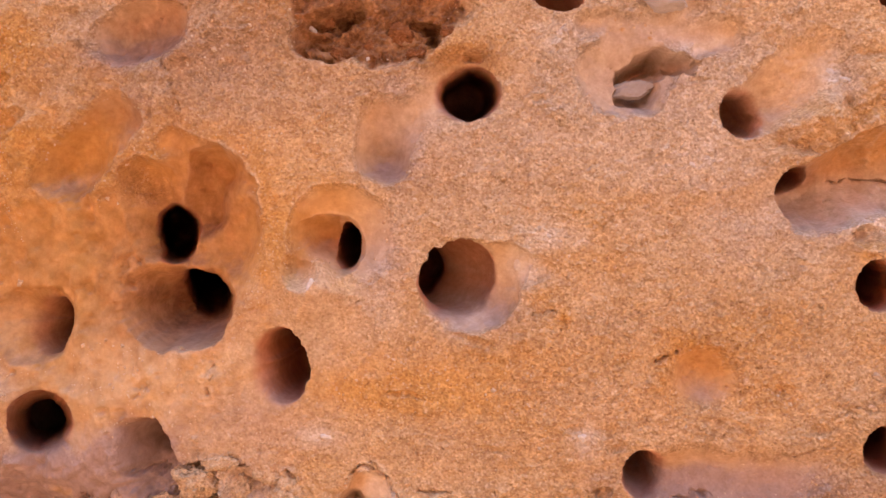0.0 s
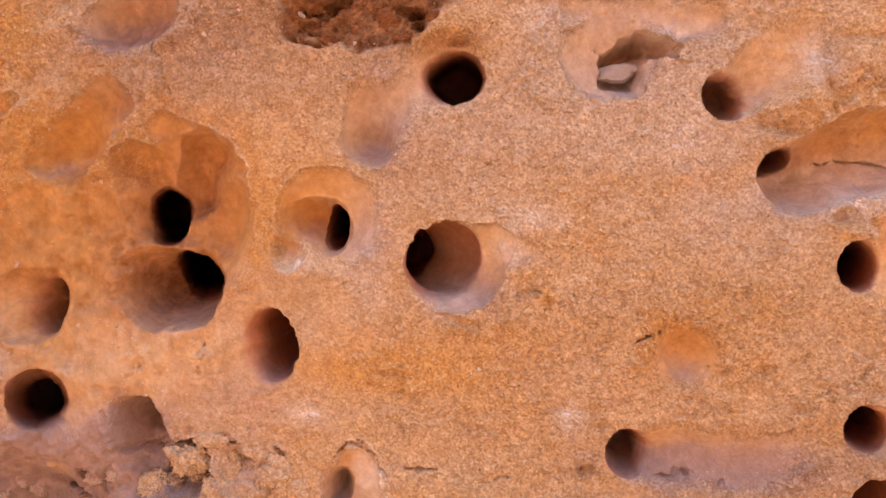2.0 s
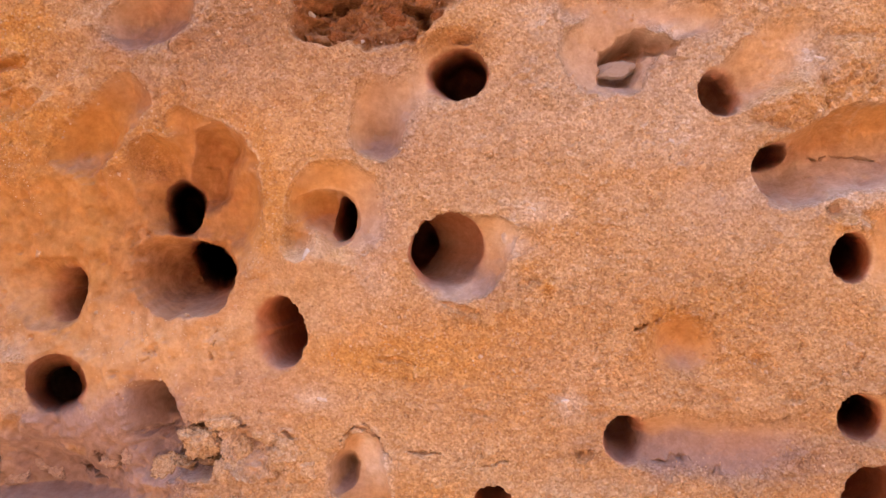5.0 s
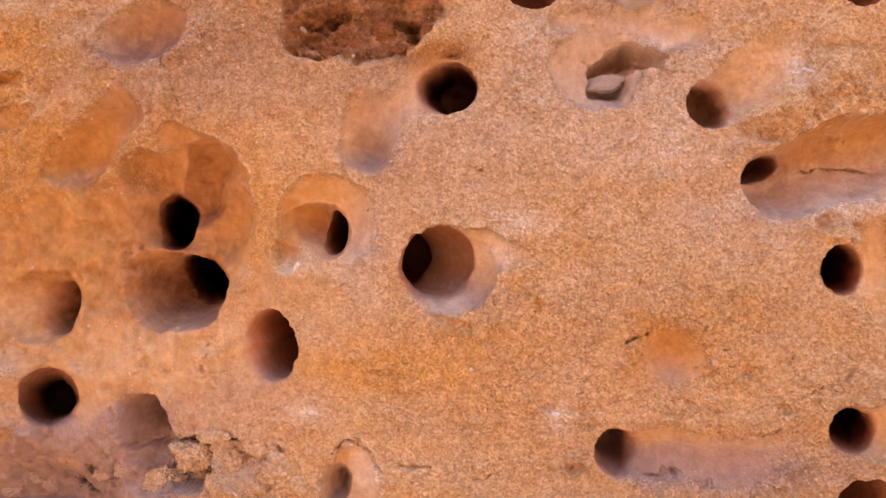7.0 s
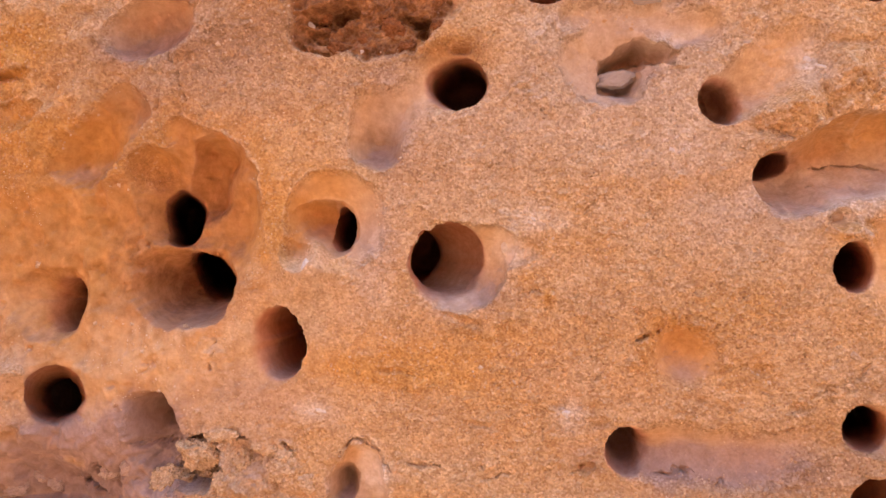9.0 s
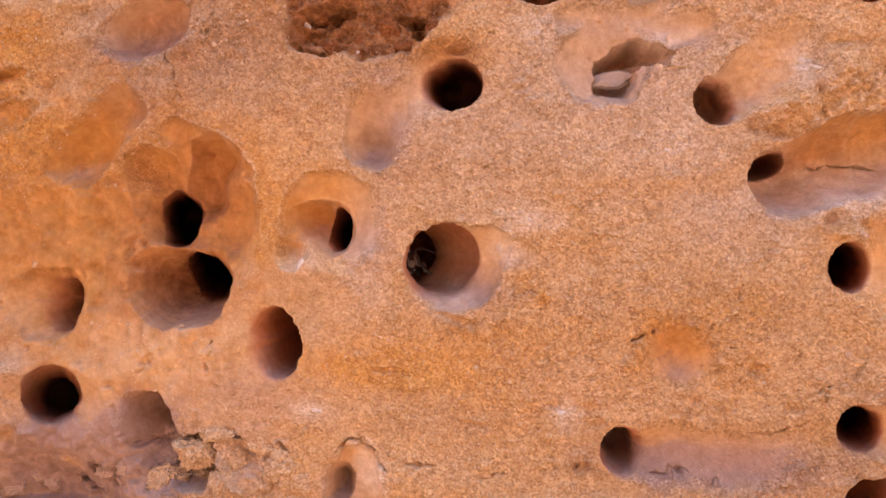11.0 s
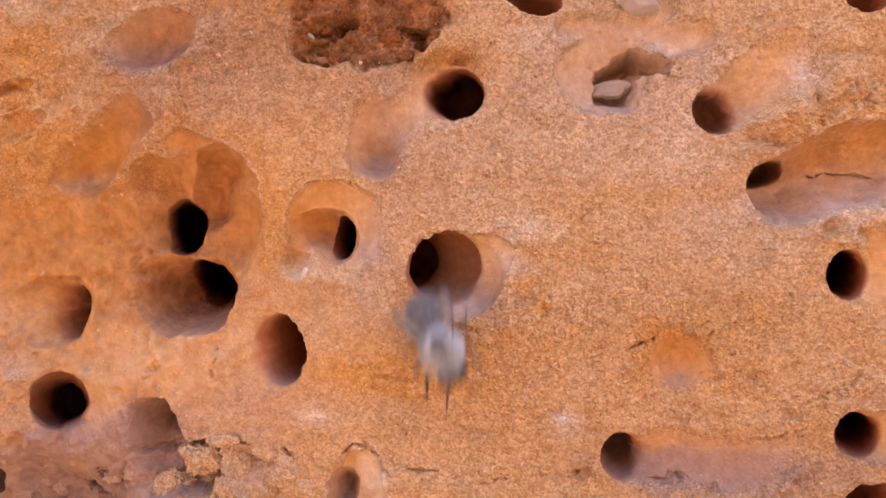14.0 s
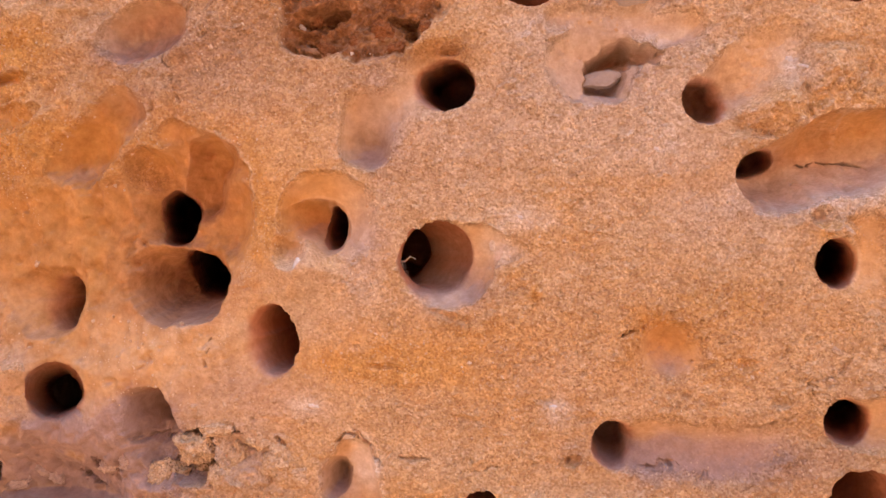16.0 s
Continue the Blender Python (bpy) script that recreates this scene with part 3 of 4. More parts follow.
for _ in range(260):
    cx, cz, a, long_ = chips.uniform(-72, 54), chips.uniform(-34, 33), chips.gauss(0.25, 0.6), chips.uniform(0.3, 1.5)
    wide, deep = chips.uniform(0.12, 0.26), chips.uniform(0.15, 0.45)
    if all(oval(cx, cz, t[0], t[1], t[2] + 2.5, t[3] + 2.5) > 1 for t in TUNNELS):
        fissure(cx, cz, cx + long_ * math.cos(a), cz + long_ * math.sin(a), wide, deep, wander=1.4)
# where the face crumbles, pits and short cracks lie close together
for _ in range(110):
    cx, cz, a = chips.gauss(22, 15), chips.gauss(-19, 8), chips.gauss(0.45, 0.5)
    long_, wide, deep = chips.uniform(0.2, 1.2), chips.uniform(0.14, 0.28), chips.uniform(0.15, 0.5)
    if cx < 52 and cz > -38 and all(oval(cx, cz, t[0], t[1], t[2] + 2.0, t[3] + 2.0) > 1 for t in TUNNELS):
        fissure(cx, cz, cx + long_ * math.cos(a), cz + long_ * math.sin(a), wide, deep, wander=1.2)

spot("stain_bounce", -46.3, -20.4, 24.2, 11.4, 0, 0.3)
spot("crumble", 43.6, 20.8, 7.2, 6.4, 0, 0.75)
spot("crumble", -38.7, -16.8, 3.4, 3.8, 0, 0.4)
spot("dust_skylight", -16.2, 10.6, 3.2, 1.8, 0, 0.5)
swell(-56.6, -5.7, 0.7, 8.3, 2, 0.5)
spot("crumble", -65.6, 16.3, 5.3, 8.3, 0, 0.4)
spot("crumble", 45.5, 1.0, 3.8, 2.1, 0, 0.4)
spot("brown", 47.4, -20.5, 4.5, 2.0, 0, 0.22)
spot("crumble", 46.7, -19.0, 3.8, 3.8, 0, 0.3)
spot("smooth", -42.3, -17.3, 20.4, 9.8, 0, 0.35)
spot("smooth", 43.6, 20.8, 7.2, 6.4, 0, -0.6)
spot("crumble", -64.0, 7.6, 6.8, 3.0, 0, 0.3)
spot("crumble", -60.0, 26.0, 8.0, 6.0, 15, 0.35)
spot("crumble", -47.0, 12.4, 7.0, 2.2, 10, 0.3)
spot("stain_bounce", -52.0, 2.0, 14.0, 14.0, 0, 0.25)
spot("brown", -61.7, -16.7, 9.8, 6.1, 0, 0.18)
spot("brown", -44.6, -8.0, 7.6, 4.5, 0, 0.15)
spot("dust_skylight", 17.5, 27.6, 11.0, 2.6, -5, 0.5)
spot("stain_bounce", 16.5, 26.0, 12.0, 6.0, -5, -0.85)
spot("dust_skylight", 15.8, 20.5, 3.5, 2.3, 0, 0.3)
spot("salt_light", 0.3, -2.0, 3.0, 2.7, 0, 0.35)
spot("brown", -31.0, 29.6, 4.5, 4.5, 0, 0.12)


X0, X1, Z0, Z1, GRID = -75.0, 58.0, -41.0, 39.0, 0.105


def build_wall():
    nx, nz = int((X1 - X0) / GRID) + 1, int((Z1 - Z0) / GRID) + 1
    x, z = np.meshgrid(np.linspace(X0, X1, nx), np.linspace(Z0, Z1, nz))
    x, z = x.ravel(), z.ravel()
    px, pz = x.copy(), z.copy()          # where the face's hollows are read
    ox, oz, dep = np.zeros_like(x), np.zeros_like(x), np.zeros_like(x)
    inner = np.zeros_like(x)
    for cx, cz, rx, rz, turn, deep, sx, sz, narrow, lip, bend, over, soft, side in TUNNELS:
        near = np.flatnonzero((np.abs(x - cx) < 1.4 * max(rx, rz)) & (np.abs(z - cz) < 1.4 * max(rx, rz)))
        u, v = x[near] - cx, z[near] - cz
        a = np.arctan2(v, u)
        worn = np.clip(0.25 + 0.75 * np.cos(a - radians(side)), 0, 1) if soft else np.zeros_like(a)
        ca, sa = cx + 6 * np.cos(a), cz + 6 * np.sin(a)
        wob = 1 + 0.05 * fractal(ca, sa, 3.0, 2, 3) + (0.04 + 0.12 * (1 - worn)) * fractal(ca, sa, 1.9, 4, 8, 0.65)
        e = oval(x[near], z[near], cx, cz, rx, rz, turn) / wob
        ins = e < 1
        near, u, v, e, wob = near[ins], u[ins], v[ins], np.maximum(e[ins], 1e-4), wob[ins]
        rimx, rimz = u / e, v / e        # from the middle to the rim
        s = np.clip((1 - e) / 0.8, 0, 1)
        round_ = 0.25 + soft * worn[ins] * (1 + 0.3 * fractal(ca[ins], sa[ins], 4.0, 2, 7))
        turned = np.clip(s / 0.3, 0, 1) * math.pi / 2
        t = np.clip((s - 0.1) / 0.9, 0, 1)
        d = round_ * (1 - np.cos(turned)) + (deep - round_) * (0.25 * t + 0.75 * t ** (1 + lip)) * step(0.0, 0.4, s)
        shape = 1 - narrow * step(0, over, d) - 0.12 * np.clip((d / deep - 0.8) / 0.2, 0, 1)
        shape = np.minimum(shape, 1 - 0.6 * round_ * np.sin(turned) / np.hypot(rimx, rimz)) if soft else shape
        cap = np.clip(e / 0.2, 0, 1)
        k = shape * cap * (1 + 0.035 * fractal(ca[ins] + 0.7 * d, sa[ins] + 0.9 * d, 2.0, 3, 4) * step(0, 0.1, s))
        k *= 1 + (1 / wob - 1) * step(0.0, 0.12, s)      # the ragged rim gives way to a smooth bore
        d = d + 2.0 * (1 - cap * cap)
        ox[near], oz[near] = rimx * k - u + sx * d + bend * step(3, 13, d), rimz * k - v + sz * d
        px[near], pz[near] = cx + rimx * (1 - 0.8 * s), cz + rimz * (1 - 0.8 * s)
        dep[near] = d
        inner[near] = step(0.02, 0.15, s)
    y = hollows(px, pz)
    edge = np.minimum.reduce([x - X0, X1 - x, z - Z0, Z1 - z])
    y *= step(0, 3, edge)
    # zones of the surface
    zone = {}
    band = fractal(x * 0.45, z, 9, 4, 20)
    zone["stain_bounce"] = np.clip(0.38 + 0.62 * band + 0.18 * fractal(x, z, 3.2, 4, 23), 0, 1)
    zone["dust_skylight"] = np.clip(0.02 + 0.22 * fractal(x, z, 15, 3, 27), 0, 1)
    zone["salt_light"] = np.zeros_like(x)
    # bores are reddened, their warm shade put into the colour
    zone["red_shade"] = 0.85 * inner
    zone["brown"] = np.zeros_like(x)
    zone["crumble"] = np.zeros_like(x)
    depth = y - (0.9 * fractal(px, pz, 26, 3, 1) + 0.25 * fractal(px, pz, 6, 3, 2))
    zone["smooth"] = np.maximum(0.85 * inner, 0.85 * step(0.5, 1.6, depth))
    # the deepest hollows get the same painted shade
    zone["red_shade"] = np.maximum(zone["red_shade"], 0.5 * step(8.0, 14.0, depth))
    wx, wz = warped(px, pz)
    uneven = 1 + 0.35 * fractal(x, z, 3.5, 4, 31)
    for kind, all_spots in SPOTS.items():
        for cx, cz, rx, rz, turn, much, crisp in all_spots:
            i = np.flatnonzero((np.abs(px - cx) < 2.4 * max(rx, rz)) & (np.abs(pz - cz) < 2.4 * max(rx, rz)))
            e = oval(px[i], pz[i], cx, cz, rx, rz, turn) * uneven[i]
            w = np.exp(-(e**2) * 1.2)
            if crisp:
                e = oval(wx[i], wz[i], cx, cz, rx, rz, turn) * (1 + crisp * fractal(wx[i], wz[i], 2.6, 3, 5))
                w = step(1.0, 0.86, e)
            zone[kind][i] += much * w if much > 0 else zone[kind][i] * much * w
    zone = {k: np.clip(v, 0, 1) for k, v in zone.items()}
    zone["dust_skylight"] *= 1 - 0.6 * step(8.0, 14.0, depth)
    zone["salt_light"] *= 0.75 + 0.25 * np.clip(0.5 + fractal(x, z, 1.2, 4, 33), 0, 1)
    rough = 1 - zone["smooth"]
    # thin flakes have come off and left small scarps
    flake = 5 * fractal(x * 0.9, z * 1.1, 4.5, 5, 61, 0.55)
    flake = np.floor(flake) + step(0.72, 1.0, flake - np.floor(flake)) - flake
    flake *= step(0.42, 0.62, lattice(x, z, 6.0, 65) * 0.6 + lattice(x, z, 2.5, 66) * 0.4)
    crumbs = np.clip(fractal(x, z, 1.7, 3, 95) - 0.18, 0, 1) * step(0.38, 0.65, 0.6 * lattice(x, z, 8.0, 96) + 0.4 * lattice(x, z, 3.0, 97))
    grain = (0.15 + 0.22 * np.exp(-(((x - 25) / 30) ** 2) - ((z + 17) / 15) ** 2)) * flake - 1.1 * crumbs + 0.19 * fractal(x, z, 0.6, 2, 11) + 0.16 * fractal(x, z, 1.5, 3, 12) + 0.9 * np.clip(fractal(x, z, 2.6, 4, 14, 0.6) - 0.36, 0, 1) 
    y += grain * (0.12 + 0.88 * rough) + step(0.5, 0.9, zone["brown"]) * (2.2 * fractal(x, z, 3.6, 5, 15, 0.65) + 1.3 * np.abs(fractal(x, z, 1.6, 3, 74, 0.6)) + 5.0 * np.clip(fractal(x, z, 5.0, 4, 71, 0.6) - 0.12, 0, 0.6))
    clods = np.abs(fractal(x, z, 5.5, 1, 51)) + 0.5 * np.abs(fractal(x, z, 2.3, 2, 53)) + 0.25 * np.abs(fractal(x, z, 0.9, 2, 56))
    y += zone.pop("crumble") * (1.2 - 2.6 * clods)
    # edges that stand out are rubbed pale
    face = (y + np.minimum(dep, 2.0)).reshape(nz, nx)
    wide = face
    for axis in (0, 1):
        total = np.cumsum(np.pad(wide, [(8, 7) if a == axis else (0, 0) for a in (0, 1)], mode="edge"), axis=axis)
        total = np.concatenate([np.zeros_like(np.take(total, [0], axis)), total], axis)
        wide = (np.take(total, range(15, total.shape[axis]), axis) - np.take(total, range(total.shape[axis] - 15), axis)) / 15
    wide = wide[:nz, :nx].ravel() - face.ravel()
    rubbed = step(0.10, 0.45, wide) * (1 - zone["brown"]) * step(0.25, 0.8, 0.6 * lattice(x, z, 3.5, 90) + 0.4 * lattice(x, z, 1.1, 91)) * (1 - 0.45 * zone["smooth"])
    zone["rubbed"] = 0.75 * rubbed
    co = np.stack([x + ox, y + dep, z + oz], 1) * MM
    # what faces up in the hollows turns dust grey, painting in the bluish skylight
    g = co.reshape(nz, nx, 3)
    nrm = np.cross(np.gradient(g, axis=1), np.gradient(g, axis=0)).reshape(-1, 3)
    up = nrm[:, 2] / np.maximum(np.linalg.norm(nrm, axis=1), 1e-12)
    lying = step(0.35, 0.9, up) * zone["smooth"] * (1 - step(9, 19, dep)) * (1 - 0.5 * zone["stain_bounce"])
    zone["dust_skylight"] = np.clip(zone["dust_skylight"] + 0.65 * lying, 0, 1)
    me = bpy.data.meshes.new("wall_bank")
    i = np.arange(nx * nz).reshape(nz, nx)
    quads = np.stack([i[:-1, :-1], i[:-1, 1:], i[1:, 1:], i[1:, :-1]], -1).reshape(-1, 4)
    me.vertices.add(len(co))
    me.vertices.foreach_set("co", co.ravel().astype(np.float32))
    me.loops.add(quads.size)
    me.loops.foreach_set("vertex_index", quads.ravel().astype(np.int32))
    me.polygons.add(len(quads))
    me.polygons.foreach_set("loop_start", np.arange(0, quads.size, 4, dtype=np.int32))
    me.polygons.foreach_set("use_smooth", np.ones(len(quads), dtype=bool))
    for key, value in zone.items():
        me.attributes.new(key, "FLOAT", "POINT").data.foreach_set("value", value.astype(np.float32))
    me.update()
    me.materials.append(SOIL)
    ob = new("wall_bank", me)
    tagged(ob, "orange sandy loam wall riddled with round bee burrows", "wall", kind="structure")
    return ob


def build_surround():
    """The rest of the bank beyond the view, and the ground before it."""
    m, nt, b = material("bank_soil", 0.95)
    n = texture(nt, "ShaderNodeTexNoise", 9, 0, 8, 0.65)
    nt.links.new(mixed(nt, n, (0.22, 0.125, 0.062), (0.33, 0.20, 0.11)), b.inputs["Base Color"])
    bump = nt.nodes.new("ShaderNodeBump")
    bump.inputs["Distance"].default_value = 0.01
    nt.links.new(texture(nt, "ShaderNodeTexNoise", 60, 0, 8, 0.7), bump.inputs["Height"])
    nt.links.new(bump.outputs[0], b.inputs["Normal"])
    lo, hi, wide, base, top = X0 * MM, X1 * MM, 3.0, -0.6, 0.15
    bm = bmesh.new()
    for a, c, d, e in ((-wide, lo, base, top), (hi, wide, base, top), (lo, hi, base, Z0 * MM), (lo, hi, Z1 * MM, top)):
        vs = [bm.verts.new(p) for p in ((a, 0, d), (c, 0, d), (c, 0, e), (a, 0, e))]
        back = [bm.verts.new((v.co.x, 0.6, v.co.z)) for v in vs]
        bm.faces.new(vs)
        bm.faces.new(back[::-1])
        for k in range(4):
            bm.faces.new((vs[k - 1], vs[k], back[k], back[k - 1])[::-1])
    bmesh.ops.recalc_face_normals(bm, faces=bm.faces)
    tagged(part("wall_beyond", bm, m, None, smooth=False), "orange loam bank around the burrows", "wall", kind="structure")
    bm = bmesh.new()
    bm.faces.new([bm.verts.new(p) for p in ((-300, -300, base), (300, -300, base), (300, 300, base), (-300, 300, base))])
    tagged(part("ground", bm, m, None, smooth=False), "dry sandy ground at the foot of the bank", "ground", kind="structure")
    # unseen slope behind the camera, added to cut low skylight and bounce warm light
    m, nt, b = material("bounce_slope_earth", 0.95)
    nt.links.new(mixed(nt, texture(nt, "ShaderNodeTexNoise", 3, 0, 8, 0.7), (0.15, 0.085, 0.048), (0.32, 0.195, 0.115)), b.inputs["Base Color"])
    bm = bmesh.new()
    rows = []
    for k in range(12):
        up = k / 11
        rows.append([bm.verts.new((u * 0.35, -2.6 - 1.4 * up + 0.25 * noise.noise((u * 0.3, up * 3, 1)), base - 0.05 + 2.7 * up + (0.3 * noise.noise((u * 0.4, up * 4, 5)) if k else 0))) for u in range(-40, 41)])
    for a, c in zip(rows, rows[1:]):
        for k in range(80):
            bm.faces.new((a[k], c[k], c[k + 1], a[k + 1]))
    top_row = rows[-1]
    far = [bm.verts.new((v.co.x, v.co.y - 6, v.co.z)) for v in top_row]
    for k in range(80):
        bm.faces.new((top_row[k], far[k], far[k + 1], top_row[k + 1]))
    tagged(part("bounce_slope", bm, m, None), "unseen reddish slope added to shape the light", "slope", kind="structure")


build_wall()
build_surround()

# ---- crumbs and lumps on the wall ----
CLOD = crumb_material("clod_soil", (0.52, 0.335, 0.180), (0.58, 0.395, 0.235))
PALE = crumb_material("pale_clay", (0.36, 0.285, 0.240), (0.43, 0.345, 0.295), 4800, 0.2)
CRUST = crumb_material("brown_crust", (0.18, 0.062, 0.016), (0.36, 0.14, 0.045))
DUSTY_CLOD = crumb_material("dusty_clod_soil", (0.40, 0.265, 0.190), (0.47, 0.325, 0.240), 2600, 0.6)
GRIT = crumb_material("grit", (0.48, 0.29, 0.15), (0.56, 0.39, 0.25))


def face_depth(x, z):
    """How deep the wall's face lies there, in mm."""
    return float(hollows(np.array([x]), np.array([z]))[0])


def lump(seed, rx, ry, rz, rough=0.28, cuts=4):
    """A crumbly lump of soil, as a bmesh in metres about its middle."""
    bm = bmesh.new()
    bmesh.ops.create_icosphere(bm, subdivisions=cuts, radius=1.0)
    rng = random.Random(int(seed * 977))
    planes = [(Vector((rng.gauss(0, 1), rng.gauss(0, 1), rng.gauss(0, 1))).normalized(), rng.uniform(0.62, 0.9)) for _ in range(9)]
    for v in bm.verts:
        p = v.co.normalized()
        q = p * 1.6 + Vector((seed * 3.1, seed * 1.7, seed))
        n = 0.5 * noise.noise(q) + 0.45 * noise.noise(q * 2.3) + 0.26 * noise.noise(q * 5.1) + 0.12 * noise.noise(q * 10.0) + 0.06 * noise.noise(q * 21.0)
        for way, far in planes:          # broken faces
            p = p - way * max(0.0, p.dot(way) - far) * 0.9
        edge = abs(noise.noise(q * 1.4 + Vector((9, 2, 4))))
        k = 1 + rough * n - 0.25 * rough * max(0, 0.25 - edge) * 4
        v.co = Vector((p.x * rx, p.y * ry, p.z * rz)) * k * MM
    return bm


def clod(x, z, rx, rz, sunk=0.725, turn=0, mat=CLOD, name="clod", label="crumbly orange soil clod lodged in the broken wall", category="clod", group="crumbled clods", rough=0.30, cuts=5, y=None):
    ry = 0.8 * min(rx, rz)
    ob = part(name, lump(x * 0.37 + z * 0.61, rx, ry, rz, rough, cuts), mat, None)
    at = face_depth(x, z) if y is None else y
    ob.matrix_basis = pose(x * MM, (at - ry * (1 - 2 * sunk)) * MM, z * MM, 0, turn, 0)
    tagged(ob, label, category, group)
    return ob


clod(-41.0, -29.9, 3.2, 2.6, sunk=0.45, turn=15, y=2.0, rough=0.48, label="loose soil clod caught in a ragged hole of the wall")
clod(-45.6, -34.4, 3.5, 2.1, sunk=0.74, turn=-10, rough=0.45)
clod(-35.1, -30.8, 2.0, 2.7, turn=20, rough=0.45)
clod(-36.6, -33.7, 2.3, 2.0, sunk=0.75)
clod(-32.4, -33.2, 2.1, 2.0, sunk=0.75)
clod(-28.8, -31.1, 2.9, 2.4, sunk=0.68, turn=-20, rough=0.45)
clod(-25.3, -33.1, 2.3, 1.8, sunk=0.725)
clod(-31.2, -28.7, 2.0, 1.1, sunk=0.72, turn=10)
clod(-37.4, -27.1, 2.6, 1.1, sunk=0.6, turn=-8)
clod(-41.1, -33.8, 2.3, 1.5, sunk=0.4)
clod(-66.6, -35.2, 1.3, 1.1, sunk=0.6, rough=0.4, mat=DUSTY_CLOD, label="small dusty soil clod in the crumbled wall foot")
clod(-64.9, -36.4, 1.6, 1.4, sunk=0.66, rough=0.4, turn=30, mat=DUSTY_CLOD, label="small dusty soil clod in the crumbled wall foot")
clod(-70.2, -36.9, 2.1, 1.3, sunk=0.66, rough=0.4, turn=-15, mat=DUSTY_CLOD, label="small dusty soil clod in the crumbled wall foot")
clod(-54.6, -33.5, 1.5, 1.0, sunk=0.7, rough=0.5, mat=DUSTY_CLOD, label="small dusty soil clod in the crumbled wall foot")
clod(-51.6, -32.6, 1.4, 1.2, sunk=0.7, rough=0.5, turn=40, mat=DUSTY_CLOD, label="small dusty soil clod in the crumbled wall foot")
clod(-65.9, -18.7, 1.5, 1.1, sunk=0.72, mat=GRIT, name="pebble", label="pale rounded pebble stuck in the loam wall", category="pebble", group="pebbles", rough=0.25)
clod(15.7, 20.9, 3.2, 1.3, sunk=0.5, turn=-8, y=4.6, mat=PALE, name="clay_plug", label="pale grey clay lump lying in a broken cell", category="clay lump", group="plugs", rough=0.22)
clod(18.6, 31.4, 3.0, 2.1, sunk=0.35, mat=PALE, name="clay_plug", label="rounded clay plug closing an old cell", category="clay lump", group="plugs", rough=0.2)
for x, z, rx, rz in ((47.6, 19.0, 1.4, 0.9), (47.1, 17.9, 0.9, 1.2), (48.1, 20.1, 1.2, 0.5), (38.3, -21.4, 0.8, 0.6), (36.3, -22.6, 0.7, 0.6), (39.3, -21.6, 0.6, 0.5), (9.7, -23.9, 0.7, 0.6),
                     (-24.1, -23.7, 1.0, 0.6), (-40.5, -23.9, 0.9, 0.6), (-35.9, -23.5, 0.8, 0.6), (4.1, -19.6, 0.6, 0.5), (45.3, -15.3, 1.2, 0.7), (46.0, 0.3, 1.6, 0.8), (-42.6, -12.6, 0.7, 0.6), (-50.4, -12.4, 0.6, 0.5),
                     (33.1, 10.6, 1.0, 0.6), (31.2, -22.5, 0.8, 0.5), (44.6, -19.0, 0.9, 0.5), (-64.1, -4.1, 0.9, 0.7)):
    clod(x, z, 0.75 * rx, 0.75 * rz, sunk=0.725, turn=40 * math.sin(x), mat=GRIT, name="pebble", label="small pale grit stone set in the loam wall", category="pebble", group="grit stones", rough=0.45, cuts=3)
for x, z, rx, rz in ((-21.7, 25.3, 1.6, 1.0), (-14.0, 27.8, 2.2, 1.3), (-11.7, 25.1, 1.7, 1.0), (-17.8, 26.0, 1.3, 0.8), (-24.0, 30.2, 1.5, 1.0), (-7.6, 27.6, 1.3, 1.0)):
    clod(x, z, rx, rz, sunk=0.72, turn=60 * math.sin(z), mat=CRUST, name="crust_crumb", label="dark brown crusty crumb in a rough recess", category="crust", group="brown crust crumbs", rough=0.7)


FLAKE = crumb_material("pale_flake", (0.56, 0.45, 0.37), (0.68, 0.58, 0.50), 4800, 0.5)
for x, z, rx, rz, turn in ((-25.6, 28.6, 0.9, 0.4, 55), (-18.7, 24.4, 1.1, 0.3, -20), (39.6, 22.6, 0.7, 0.5, 30), (41.0, 21.5, 0.8, 0.3, 15), (4.6, 2.2, 0.5, 0.4, 0), (22.4, 11.0, 0.5, 0.3, 40),
                           (-23.6, -23.4, 0.9, 0.5, 10), (9.0, -23.2, 0.7, 0.6, -15), (-24.6, -3.9, 0.6, 0.9, 15), (0.9, -1.4, 0.5, 1.0, 10), (44.4, 21.4, 1.0, 0.5, 25), (45.6, 18.9, 0.9, 0.4, -10)):
    clod(x, z, rx, rz, sunk=0.6, turn=turn, mat=FLAKE, name="flake", label="thin pale flake clinging to the loam wall", category="flake", group="pale flakes", rough=0.4, cuts=3)


